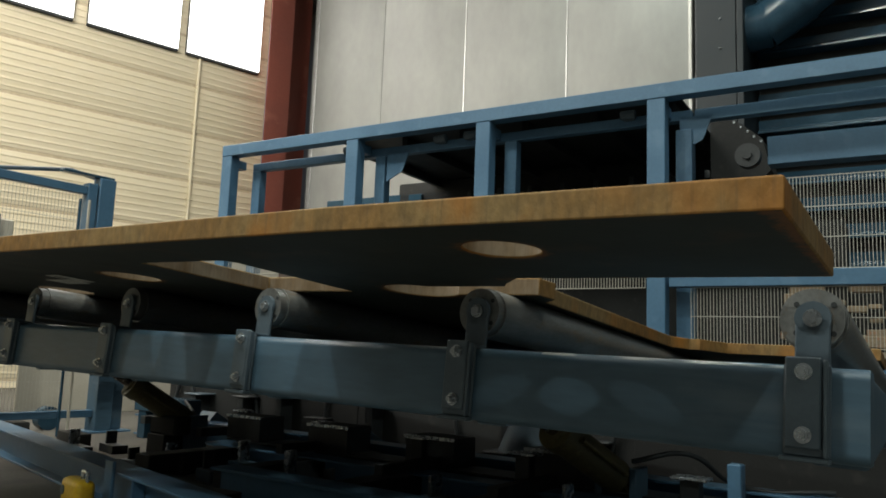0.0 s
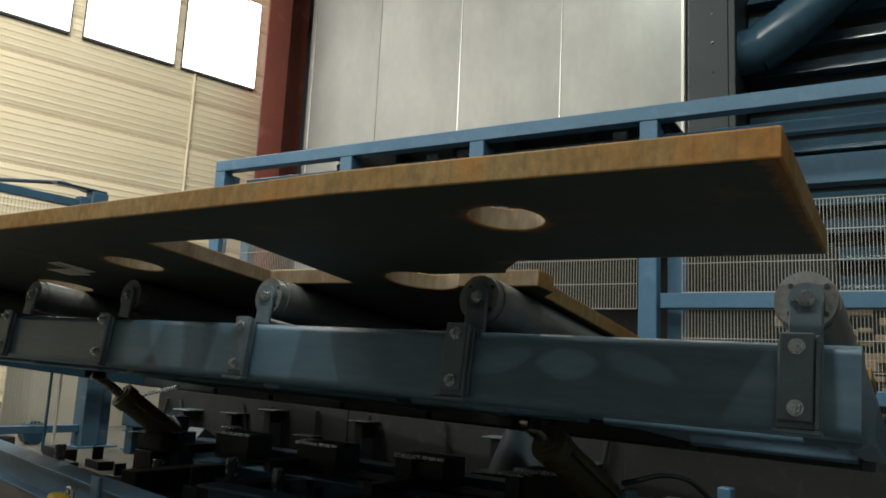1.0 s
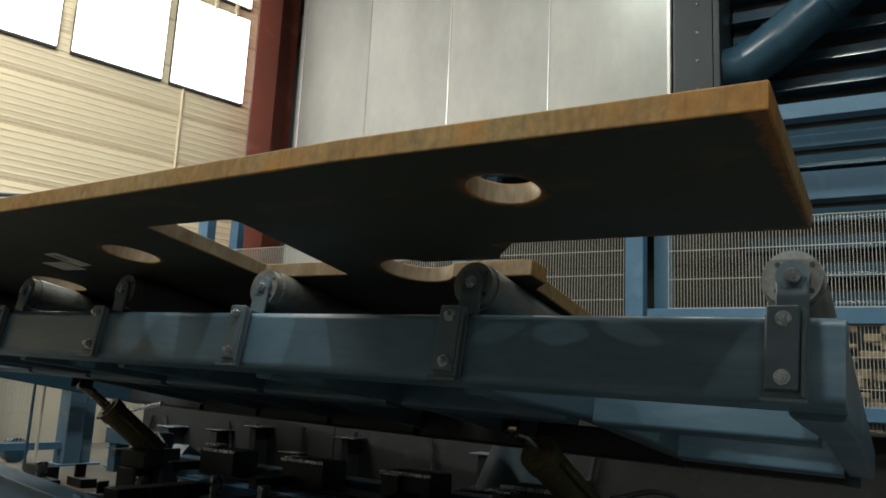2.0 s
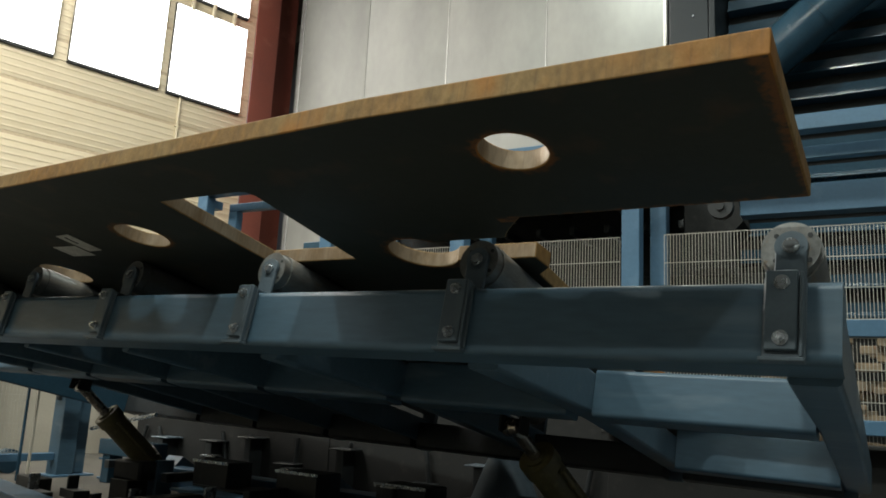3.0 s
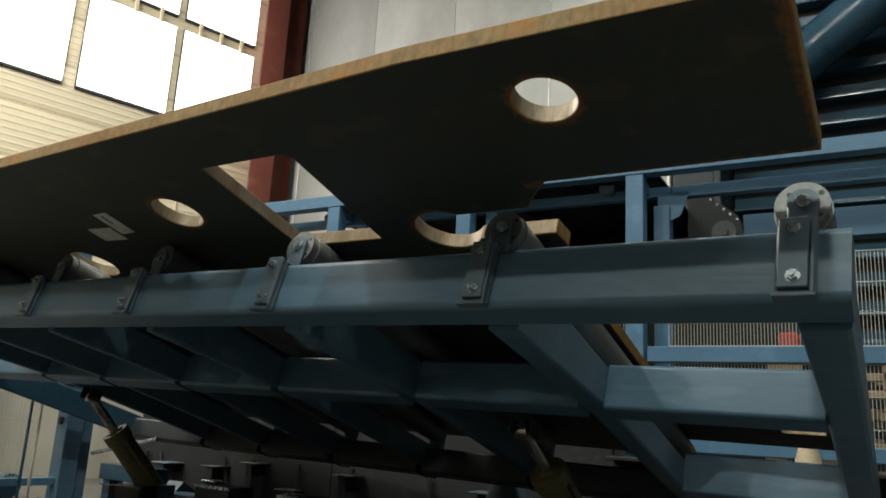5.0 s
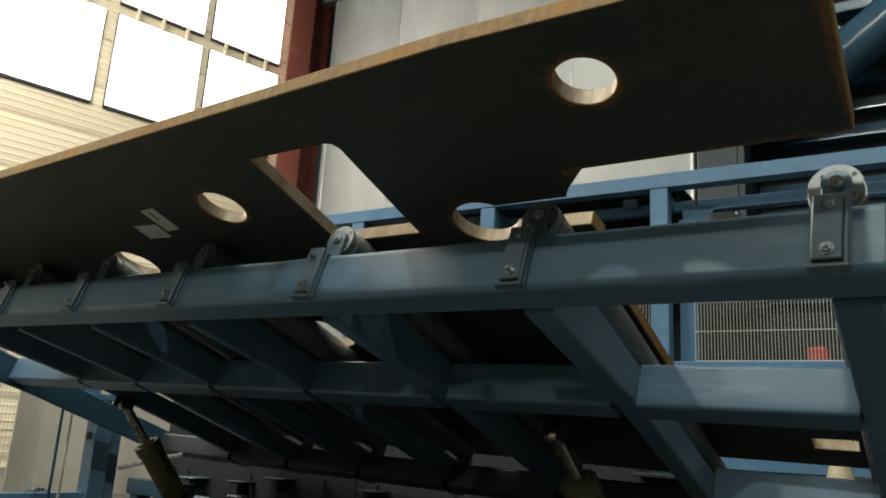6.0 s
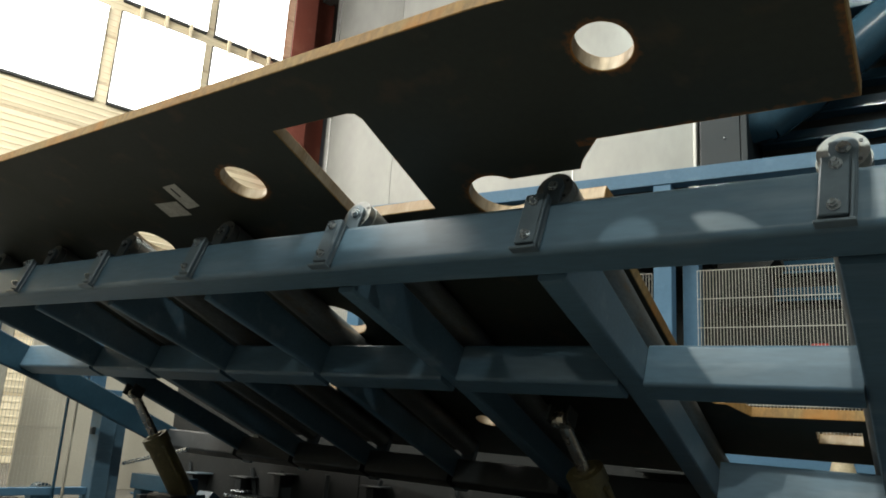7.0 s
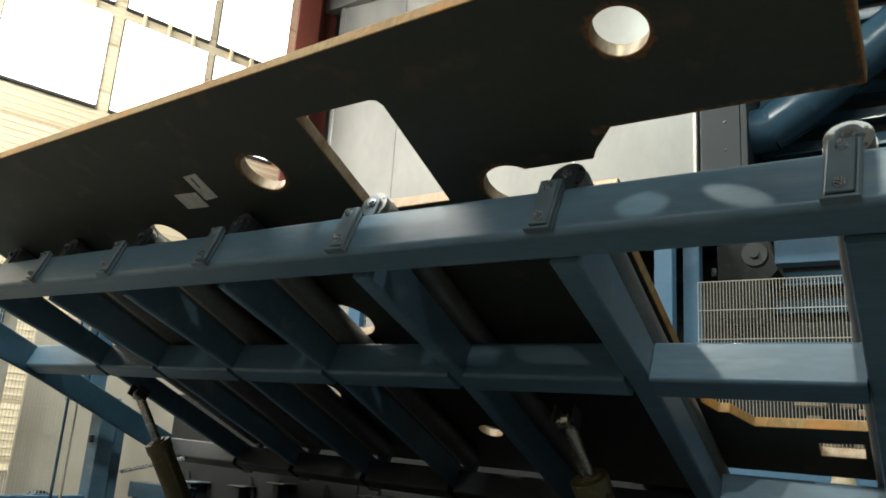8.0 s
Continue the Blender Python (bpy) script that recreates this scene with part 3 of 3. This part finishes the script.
# ---- the base under the table ----
def base_frame():
    b = thing("table_base", "blue steel base frame bolted to the floor", "machine base", pose(0, 0, 0))

    def i_beam(name, x0, x1, y, h=0.17, w=0.16):
        bm = bmesh.new()
        box(bm, x0, x1, y - w / 2, y + w / 2, 0.001, 0.016, bevel=0.003, segments=1)
        box(bm, x0, x1, y - 0.007, y + 0.007, 0.016, h - 0.015)
        box(bm, x0, x1, y - w / 2, y + w / 2, h - 0.015, h, bevel=0.003, segments=1)
        part(name, bm, BLUE_LIGHT, b)
    i_beam("base_beam", -3.3, 0.3, 2.62)
    i_beam("base_beam", -6.2, 0.3, 4.05)
    i_beam("base_beam", -4.4, 0.3, 3.42, h=0.14)
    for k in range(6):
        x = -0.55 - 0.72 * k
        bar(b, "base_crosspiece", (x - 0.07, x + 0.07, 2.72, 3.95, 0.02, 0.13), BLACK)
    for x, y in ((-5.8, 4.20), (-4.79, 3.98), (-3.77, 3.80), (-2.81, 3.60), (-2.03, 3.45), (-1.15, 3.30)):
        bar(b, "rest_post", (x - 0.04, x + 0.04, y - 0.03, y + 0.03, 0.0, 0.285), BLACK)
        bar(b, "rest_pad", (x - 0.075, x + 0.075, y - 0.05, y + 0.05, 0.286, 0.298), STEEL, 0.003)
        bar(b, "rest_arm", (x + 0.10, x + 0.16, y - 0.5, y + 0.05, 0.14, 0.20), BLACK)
    for x in (-0.45, -2.1, -3.75, -5.4):
        bm = bmesh.new()
        v = [bm.verts.new((xx, y, z)) for xx in (x - 0.09, x + 0.09) for y, z in ((4.06, 0.171), (4.42, 0.0), (4.42, 0.10), (4.27, 0.16), (4.13, 0.24))]
        n = 5
        for i in range(n):
            bm.faces.new((v[i], v[(i + 1) % n], v[n + (i + 1) % n], v[n + i]))
        bm.faces.new(v[:n]), bm.faces.new(v[n:])
        part("hinge_bearing", bm, BLUE, b)
    bar(b, "corner_leg", (-0.815, -0.77, 2.66, 2.71, 0.171, 0.44), BLUE_LIGHT)
    pump = thing("pump_unit", "grey-green hydraulic pump unit with a bell housing", "pump", pose(-2.80, 4.87, 0))
    bm = bmesh.new()
    tube(bm, (0, 0, 0.12), (0, 0, 0.42), 0.24, 28, r2=0.12)
    part("bell_housing", bm, BRACKET, pump)
    bm = bmesh.new()
    tube(bm, (0, 0, 0.42), (0, 0, 0.50), 0.10, 20)
    part("motor_cap", bm, STEEL, pump)
    bar(pump, "tank", (-0.28, 0.28, -0.22, 0.22, 0.0, 0.12), BLACK, 0.01)
    for x0, bend in ((-1.59, 0.28), (-4.91, -0.25)):
        hose = bpy.data.curves.new("hydraulic_hose", "CURVE")
        hose.dimensions, hose.bevel_depth, hose.bevel_resolution = "3D", 0.012, 3
        sp = hose.splines.new("BEZIER")
        sp.bezier_points.add(3)
        for p, q in zip(sp.bezier_points, ((x0 + 0.075, 3.55, 0.30), (x0 + bend, 3.72, 0.34), (x0 + bend * 1.6, 3.95, 0.19), (x0 + bend * 3, 4.10, 0.19))):
            p.co = q
            p.handle_left_type = p.handle_right_type = "AUTO"
        hose.materials.append(BLACK)
        tagged(new("hydraulic_hose", hose), "black rubber hydraulic hose running to a lifting cylinder", "hose", "cylinder hoses")
    rnd = random.Random(21)
    for k in range(14):
        x, y = -0.91 - 0.72 * (k % 7), 2.93 if k < 7 else 3.20
        w, d, h = rnd.uniform(0.08, 0.20), rnd.uniform(0.08, 0.13), rnd.uniform(0.10, 0.24)
        off = thing("steel_offcut", "dark steel plate offcut lying under the table", "offcut", pose(x, y, 0.0, 0, 0, rnd.uniform(-12, 12)), group="offcuts")
        bar(off, "slab", (-w, w, -d / 2, d / 2, 0.0, h * 0.4), rnd.choice((BLACK, BRACKET, BLUE)), 0.003)
        bar(off, "lug", (-w * 0.5, -w * 0.3, -d / 3, d / 3, h * 0.4, h), rnd.choice((BLACK, STEEL)), 0.003)
    bar(b, "walkway_bar", (-4.5, -0.3, 3.60, 3.82, 0.1305, 0.1405), BLACK, 0)
    rail = thing("floor_rail", "low blue steel I-beam rail lying on the floor", "rail", pose(-5.49, 2.53, 0, 0, 0, -11.6))
    bm = bmesh.new()
    box(bm, -4.0, 3.6, 0.0, 0.16, 0.0, 0.012, bevel=0.003, segments=1)
    box(bm, -4.0, 3.6, 0.07, 0.085, 0.012, 0.158)
    box(bm, -4.0, 3.6, 0.0, 0.16, 0.158, 0.17, bevel=0.003, segments=1)
    part("profile", bm, BLUE_LIGHT, rail)
    bar(rail, "upright_plate", (2.03, 2.13, -0.02, -0.004, 0.0, 0.22))
    bar(rail, "stiffener_plate", (2.30, 2.312, 0.006, 0.068, 0.013, 0.157))
    stop = thing("yellow_stop", "yellow painted cast rail stop with a grey shackle", "rail stop", pose(-3.50, 1.985, 0.0, 0, 0, -11.6))
    bm = bmesh.new()
    box(bm, -0.12, 0.11, -0.05, 0.04, 0.0, 0.145, bevel=0.03, segments=3)
    part("body", bm, YELLOW, stop)
    bm = bmesh.new()
    tube(bm, (-0.07, -0.055, 0.09), (-0.07, -0.035, 0.09), 0.022, 14)
    part("rivet", bm, BRACKET, stop)
    bm = bmesh.new()
    for a, c in (((0.03, 0.0, 0.13), (0.03, 0.0, 0.18)), ((0.09, 0.0, 0.12), (0.09, 0.0, 0.18)), ((0.03, 0.0, 0.18), (0.09, 0.0, 0.18))):
        tube(bm, a, c, 0.009, 8)
    part("shackle", bm, STEEL, stop)
    rnd = random.Random(8)
    for x, y, s in ((-5.62, 3.12, 0.34), (-4.22, 2.95, 0.32), (-6.62, 3.18, 0.34), (-3.05, 2.36, 0.28), (-2.2, 2.42, 0.24)):
        block("timber_block", "dark oily timber packing block on the floor", "timber block", (-s / 2, s / 2, -0.06, 0.06, 0, 0.11), TIMBER,
              pose(x, y, 0.0, 0, 0, rnd.uniform(-15, 15)), 0.008, group="packing blocks")
    jack = thing("floor_jack", "black cast steel support stand on the floor", "stand", pose(-4.95, 3.42, 0))
    bar(jack, "foot", (-0.10, 0.10, -0.08, 0.08, 0.0, 0.14), SHADE_BLACK)
    bar(jack, "arm", (-0.10, 0.20, -0.07, 0.07, 0.141, 0.27), SHADE_BLACK, 0.015)
    for x in (-4.35, -3.55, -2.75, -1.95):
        box_thing = thing("work_box", "dark steel parts box with a pale folded rim", "box", pose(x, 3.72, 0.0), group="parts boxes")
        bar(box_thing, "body", (-0.17, 0.17, -0.11, 0.11, 0.141, 0.30), BLACK)
        bar(box_thing, "rim", (-0.18, 0.18, -0.12, -0.112, 0.285, 0.305), STEEL, 0.002)


# ---- the tilting table ----
HINGE = Matrix.Translation((0, 0, EYE)) @ pose(0, 0, 0, 0, 1.278, 0.354) @ Matrix.Translation((0, 4.272, -0.680))
TILT = [(0, -0.13), (0.5, 0.94), (1, 2.05), (1.5, 2.92), (3, 6.87), (3.5, 7.94), (4, 9.12), (5.5, 12.41), (6, 13.71), (6.5, 14.83), (7, 16.09), (7.5, 17.31), (8, 18.64)]
SKEW = -0.085                   # the cross members run slightly askew to the long beams
FRONT = -2.575
PITCH = 0.07                    # the roller plane falls by this much a metre from the front beam to the hinge


def askew(bm):
    for v in bm.verts:
        v.co.x += SKEW * (v.co.y - FRONT)


def hollow_section(parent, axis, x0, x1, y0, y1, z0, z1, r, material=None):
    """A steel section along x or y: rounded corners in its profile, square-cut ends."""
    a0, a1 = (y0, y1) if axis == "x" else (x0, x1)
    prof = []
    for ca, cz, start in ((a1 - r, z1 - r, 0), (a0 + r, z1 - r, 90), (a0 + r, z0 + r, 180), (a1 - r, z0 + r, 270)):
        prof += [(ca + r * math.cos(radians(start + k * 22.5)), cz + r * math.sin(radians(start + k * 22.5))) for k in range(5)]
    bm = bmesh.new()
    ends = []
    n = 13 if axis == "y" else 41 if x1 - x0 > 3 else 13
    for i in range(n):
        u = i / (n - 1)
        at = x0 + (x1 - x0) * u if axis == "x" else y0 + (y1 - y0) * u
        ends.append([bm.verts.new((at, p, q) if axis == "x" else (p, at, q)) for p, q in prof])
    for e0, e1 in zip(ends, ends[1:]):
        for k in range(len(prof)):
            j = (k + 1) % len(prof)
            f = bm.faces.new((e0[k], e0[j], e1[j], e1[k]))
            if axis == "x" and x1 - x0 > 3 and k in (5, 6) and (-1.06 < e0[k].co.x < -0.45 or e0[k].co.x > -0.36):
                f.material_index = 1
    bm.faces.new(ends[0]), bm.faces.new(ends[-1])
    if axis == "y":                              # the underside is cut away behind the front beam
        for v in bm.verts:
            if v.co.z < (z0 + z1) / 2:
                v.co.z += 0.055 * min(max((v.co.y + 2.4) / 0.9, 0.0), 1.0)
    askew(bm)
    ob = part("long_beam" if axis == "x" else "cross_member", bm, (material or BLUE, WORN), parent)
    wn = ob.modifiers.new("flat_faces", "WEIGHTED_NORMAL")
    wn.keep_sharp, wn.weight = True, 100
    return ob


def tbox(parent, name, dims, material=None, bevel=0.02, segments=4, label=""):
    bm = bmesh.new()
    box(bm, *dims, bevel=bevel, segments=segments)
    askew(bm)
    ob = part(name, bm, material or BLUE, parent, label)
    if segments > 1:
        wn = ob.modifiers.new("flat_faces", "WEIGHTED_NORMAL")
        wn.keep_sharp, wn.weight = True, 100
    return ob


STATIONS = (-0.357, -1.195, -2.047, -2.852, -3.608, -4.33, -4.98)
AXLE, RADIUS, UNDER = 0.792, 0.069, 0.8618


def table():
    t = thing("tilting_table", "blue-grey steel roller table raised at one long side", "tilting table", HINGE)
    hollow_section(t, "x", -6.0, -0.245, FRONT, FRONT + 0.14, 0.504, 0.689, 0.024)
    ends = (-0.365,) + tuple(x - 0.02 for x in STATIONS[1:]) + (-6.0,)
    for i, x in enumerate(ends):
        wide = 0.115 if i == 0 else 0.10 if i == 1 else 0.08 if i == 2 else 0.045
        last = i == len(ends) - 1
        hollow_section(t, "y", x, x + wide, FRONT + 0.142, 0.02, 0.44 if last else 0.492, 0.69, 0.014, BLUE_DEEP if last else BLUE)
    for y, z0, z1, bays in ((-1.62, 0.525, 0.701, 9), (-0.302, 0.525, 0.727, 1), (-0.12, 0.50, 0.66, 9)):
        for k, (a, b) in enumerate(zip(ends, ends[1:])):
            if k < bays:
                wide = 0.10 if k == 0 else 0.08 if k == 1 else 0.045
                # rearmost row is coloured black for the shade under the plate
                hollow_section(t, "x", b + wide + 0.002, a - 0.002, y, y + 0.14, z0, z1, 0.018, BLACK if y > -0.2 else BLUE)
    for i, x in enumerate(STATIONS):
        # bearing bracket: backing plate, strip, axle head and two bolts
        br = tbox(t, "bracket", (x - 0.043, x + 0.045, FRONT - 0.010, FRONT - 0.001, 0.512, 0.692), BRACKET, 0.003, 1)
        bm = bmesh.new()
        box(bm, x - 0.037, x + 0.030, FRONT - 0.024, FRONT - 0.0105, 0.527, 0.705, bevel=0.003, segments=1)
        part("clamp_strip", bm, BRACKET, br)
        bm = bmesh.new()
        box(bm, x - 0.045, x + 0.047, FRONT - 0.032, FRONT - 0.001, 0.502, 0.511, bevel=0.002, segments=1)
        part("foot_lip", bm, BRACKET, br)
        bm = bmesh.new()
        box(bm, x + 0.034, x + 0.042, FRONT - 0.026, FRONT - 0.0105, 0.513, 0.70, bevel=0.0015, segments=1)
        part("side_rib", bm, BRACKET, br)
        bm = bmesh.new()
        box(bm, x - 0.036, x + 0.032, FRONT + 0.055, FRONT + 0.067, 0.695, AXLE, bevel=0.003, segments=1)
        box(bm, x - 0.036, x + 0.032, FRONT - 0.010, FRONT + 0.067, 0.690, 0.699, bevel=0.002, segments=1)
        tube(bm, (x - 0.002, FRONT + 0.055, AXLE), (x - 0.002, FRONT + 0.067, AXLE), 0.036, 24)
        part("axle_plate", bm, BRACKET, br)
        for z in (0.553, 0.676):
            bm = bmesh.new()
            tube(bm, (x - 0.002, FRONT - 0.0275, z), (x - 0.002, FRONT - 0.0242, z), 0.0165, 20)
            hexagon(bm, (x - 0.002, FRONT - 0.0275, z), 0.0125, 0.010, (0, -1, 0))
            tube(bm, (x - 0.002, FRONT - 0.0385, z), (x - 0.002, FRONT - 0.045, z), 0.007, 12)
            part("bolt", bm, STEEL, br)
        bm = bmesh.new()
        tube(bm, (x - 0.002, FRONT + 0.051, AXLE), (x - 0.002, FRONT + 0.055, AXLE), 0.0185, 20)
        hexagon(bm, (x - 0.002, FRONT + 0.051, AXLE), 0.0125, 0.010, (0, -1, 0))
        part("axle_bolt", bm, STEEL, br)
        bm = bmesh.new()
        tube(bm, (x, FRONT + 0.105, AXLE), (x, 0.0, AXLE), RADIUS, 36)
        tube(bm, (x, FRONT + 0.070, AXLE), (x, FRONT + 0.105, AXLE), RADIUS - 0.005, 36)
        askew(bm)
        ro = part("roller", bm, ROLLER, t)
        for a in (40, 140, 220, 320):
            bm = bmesh.new()
            px, pz = x + 0.047 * math.cos(radians(a)), AXLE + 0.047 * math.sin(radians(a))
            tube(bm, (px, FRONT + 0.0685, pz), (px, FRONT + 0.0698, pz), 0.006, 10)
            part("end_screw", bm, BLACK, ro)
    for x in STATIONS:                           # far bearing blocks
        tbox(t, "bearing_block", (x - 0.05, x + 0.05, 0.022, 0.07, 0.50, 0.84), BRACKET, 0.006, 2)
    for x in (-1.59, -4.91):                     # lugs that take the cylinder rods
        # coloured near-black for the shade that hides them
        tbox(t, "cylinder_lug", (x - 0.055, x - 0.042, -1.32, -1.22, 0.485, 0.56), SHADE_BLACK, 0.006, 2)
        tbox(t, "cylinder_lug", (x + 0.042, x + 0.055, -1.32, -1.22, 0.485, 0.56), SHADE_BLACK, 0.006, 2)
    for ob in t.children_recursive:              # all of it leans with the roller plane
        for v in ob.data.vertices:
            y, z = v.co.y, v.co.z
            v.co.y, v.co.z = y + PITCH * (z - 0.60), z - PITCH * (y - FRONT)
    return t


def ring(cx, cy, r, a0=0.0, a1=360.0, n=40):
    return [(cx + r * math.cos(radians(a0 + (a1 - a0) * i / n)), cy + r * math.sin(radians(a0 + (a1 - a0) * i / n))) for i in range(n)]


def sloped(bm):
    """Lay a flat part on the roller plane."""
    for v in bm.verts:
        v.co.z -= PITCH * (v.co.y - FRONT)


def plate():
    """The flame-cut plate: one outline with bores and slots, 50 mm thick."""
    slit0, slit1 = -2.487, -2.33
    cx, cy, cr = -1.458, -2.401, 0.118
    start = math.degrees(math.asin((slit0 - cy) / cr))
    stop = math.degrees(math.asin((slit1 - cy) / cr))
    outline = [(-0.319, -3.15), (-0.304, -2.606), (-1.015, -2.611), (-1.088, -2.53), (-1.103, -2.508), (-1.114, slit0)]
    outline += [(cx + cr * math.cos(radians(a)), cy + cr * math.sin(radians(a))) for a in np.linspace(360 + start, stop, 40)]
    outline += [(-1.085, slit1), (-1.075, -2.24), (-1.13, -2.18), (-1.13, -0.78), (-1.07, -0.687), (-1.02, -0.687), (-0.926, -0.553), (-0.30, -0.567), (-0.30, -0.02), (-1.25, -0.02), (-1.25, 0.35), (-5.3, 0.35), (-5.3, -3.10), (-1.2, -3.175)]
    holes = [ring(-0.884, -2.947, 0.083), ring(-2.553, -2.698, 0.104), ring(-3.55, -2.376, 0.122),
             [(-2.164, -2.926), (-1.81, -2.926), (-1.78, -2.917), (-1.766, -2.890), (-1.755, -2.385), (-2.160, -2.385)],
             [(-0.656, -0.407), (-0.461, -0.423), (-0.464, -0.265), (-0.660, -0.265)],
             ring(-2.86, -1.57, 0.15), [(-3.83, -1.83), (-3.63, -1.83), (-3.63, -1.36), (-3.83, -1.36)], ring(-2.57, -0.27, 0.08), ring(-3.68, -0.73, 0.12)]
    top = UNDER + 0.050
    bm = bmesh.new()
    loops = []
    for pts in [outline] + holes:
        vs = [bm.verts.new((x, y, UNDER)) for x, y in pts]
        es = [bm.edges.new((vs[i], vs[(i + 1) % len(vs)])) for i in range(len(vs))]
        loops.append((pts, es))
    bmesh.ops.triangle_fill(bm, use_beauty=True, edges=[e for _, es in loops for e in es])
    bmesh.ops.dissolve_limit(bm, angle_limit=0.01, verts=bm.verts, edges=bm.edges)
    low = list(bm.faces)
    got = bmesh.ops.extrude_face_region(bm, geom=low)
    for v in got["geom"]:
        if isinstance(v, bmesh.types.BMVert):
            v.co.z = top
    bmesh.ops.recalc_face_normals(bm, faces=bm.faces)
    bm.normal_update()
    for f in bm.faces:
        if abs(f.normal.z) < 0.5:
            c = f.calc_center_median()
            inside = -5.2 < c.x < -0.33 and -3.06 < c.y < -0.04
            edge = (c.x > -1.2 and c.y > -2.62 and (c.x - cx) ** 2 + (c.y - cy) ** 2 > 0.021 and not (-0.67 < c.x < -0.45 and -0.43 < c.y < -0.25))
            inner = inside and not edge
            f.material_index = 2 if inner else 1
    sloped(bm)
    askew(bm)
    ob = new("steel_plate", mesh_of(bm, "steel_plate", (MILL, RUST, CUT)))
    bev = ob.modifiers.new("rounded_edges", "BEVEL")
    bev.width, bev.segments, bev.limit_method, bev.angle_limit, bev.material = 0.0035, 2, "ANGLE", radians(50), 1
    wn = ob.modifiers.new("flat_faces", "WEIGHTED_NORMAL")
    wn.keep_sharp, wn.weight = True, 100
    ob.matrix_basis = HINGE
    tagged(ob, "thick rusty flame-cut steel plate with round holes lying on rollers", "steel plate")
    for x0, x1, y0, y1, a in ((-3.022, -2.93, -2.767, -2.606, -0.006), (-3.193, -3.042, -2.672, -2.571, 0.008)):
        bm = bmesh.new()
        box(bm, x0, x1, y0, y1, UNDER - 0.0025, UNDER - 0.0008)
        sloped(bm)
        for v in bm.verts:                       # stuck on slightly crooked
            v.co.y += a * (v.co.x - x0) / (x1 - x0)
        askew(bm)
        part("paper_label", bm, PAPER, ob, "torn grey paper label")
    for x0, x1, y0, y1 in ((-2.986, -2.976, -2.752, -2.69),):
        bm = bmesh.new()
        box(bm, x0, x1, y0, y1, UNDER - 0.0042, UNDER - 0.003)
        sloped(bm)
        askew(bm)
        part("printed_bar", bm, BLACK, ob)
    return ob


BASES = ((-1.59, 3.60, 0.20), (-4.91, 3.60, 0.20))
LUG = (-1.27, 0.42)             # in the table's cross-section


def cylinders():
    made = []
    for x, y, z in BASES:
        c = thing("hydraulic_cylinder", "olive hydraulic cylinder with a bare oily rod", "hydraulic cylinder", pose(x, y, z), group="lifting cylinders")
        bm = bmesh.new()
        tube(bm, (0, 0, 0.05), (0, 0, 0.52), 0.080, 28)
        tube(bm, (0, 0, 0.475), (0, 0, 0.545), 0.088, 28)
        tube(bm, (0, 0, 0.545), (0, 0, 0.556), 0.055, 24)
        tube(bm, (-0.06, 0, 0), (0.06, 0, 0), 0.055, 20)
        box(bm, -0.025, 0.025, -0.04, 0.04, 0.0, 0.08)
        part("barrel", bm, OLIVE, c)
        bm = bmesh.new()
        tube(bm, (0.098, 0, 0.10), (0.098, 0, 0.465), 0.012, 10)
        tube(bm, (0.07, 0, 0.10), (0.098, 0, 0.10), 0.012, 10)
        tube(bm, (0.07, 0, 0.465), (0.098, 0, 0.465), 0.012, 10)
        part("oil_pipe", bm, OLIVE, c)
        bm = bmesh.new()
        tube(bm, (0, 0, -0.66), (0, 0, -0.03), 0.031, 24)
        tube(bm, (-0.04, 0, 0), (0.04, 0, 0), 0.040, 20)
        rod = part("rod", bm, CHROME, c)
        foot = thing("cylinder_foot", "blue steel clevis foot under a lifting cylinder", "bracket", pose(x, y, 0))
        for d in ((-0.105, -0.067), (0.067, 0.105)):
            bar(foot, "cheek", (*d, -0.07, 0.07, 0.0, 0.27), BLUE)
        made.append((c, rod, Vector((x, y, z))))
    return made


hall()
daylit_wall()
red_column()
booth()
cage()
machines()
side_fence()
base_frame()
TABLE = table()
PLATE = plate()
CYLINDERS = cylinders()


def motions():
    tilted = [(t, HINGE @ pose(0, 0, 0, -a, 0, 0)) for t, a in TILT]
    walk(TABLE, tilted)
    walk(PLATE, tilted)
    for c, rod, foot in CYLINDERS:
        rows, slides = [], []
        for t, m in tilted:
            lug = m @ Vector((foot.x + SKEW * (LUG[0] - FRONT), LUG[0], LUG[1]))
            d = lug - foot
            turn = Matrix.Translation(foot) @ d.to_track_quat("Z", "Y").to_matrix().to_4x4()
            rows.append((t, turn))
            slides.append((t, Matrix.Translation((0, 0, d.length))))
        walk(c, rows)
        walk(rod, slides)


motions()
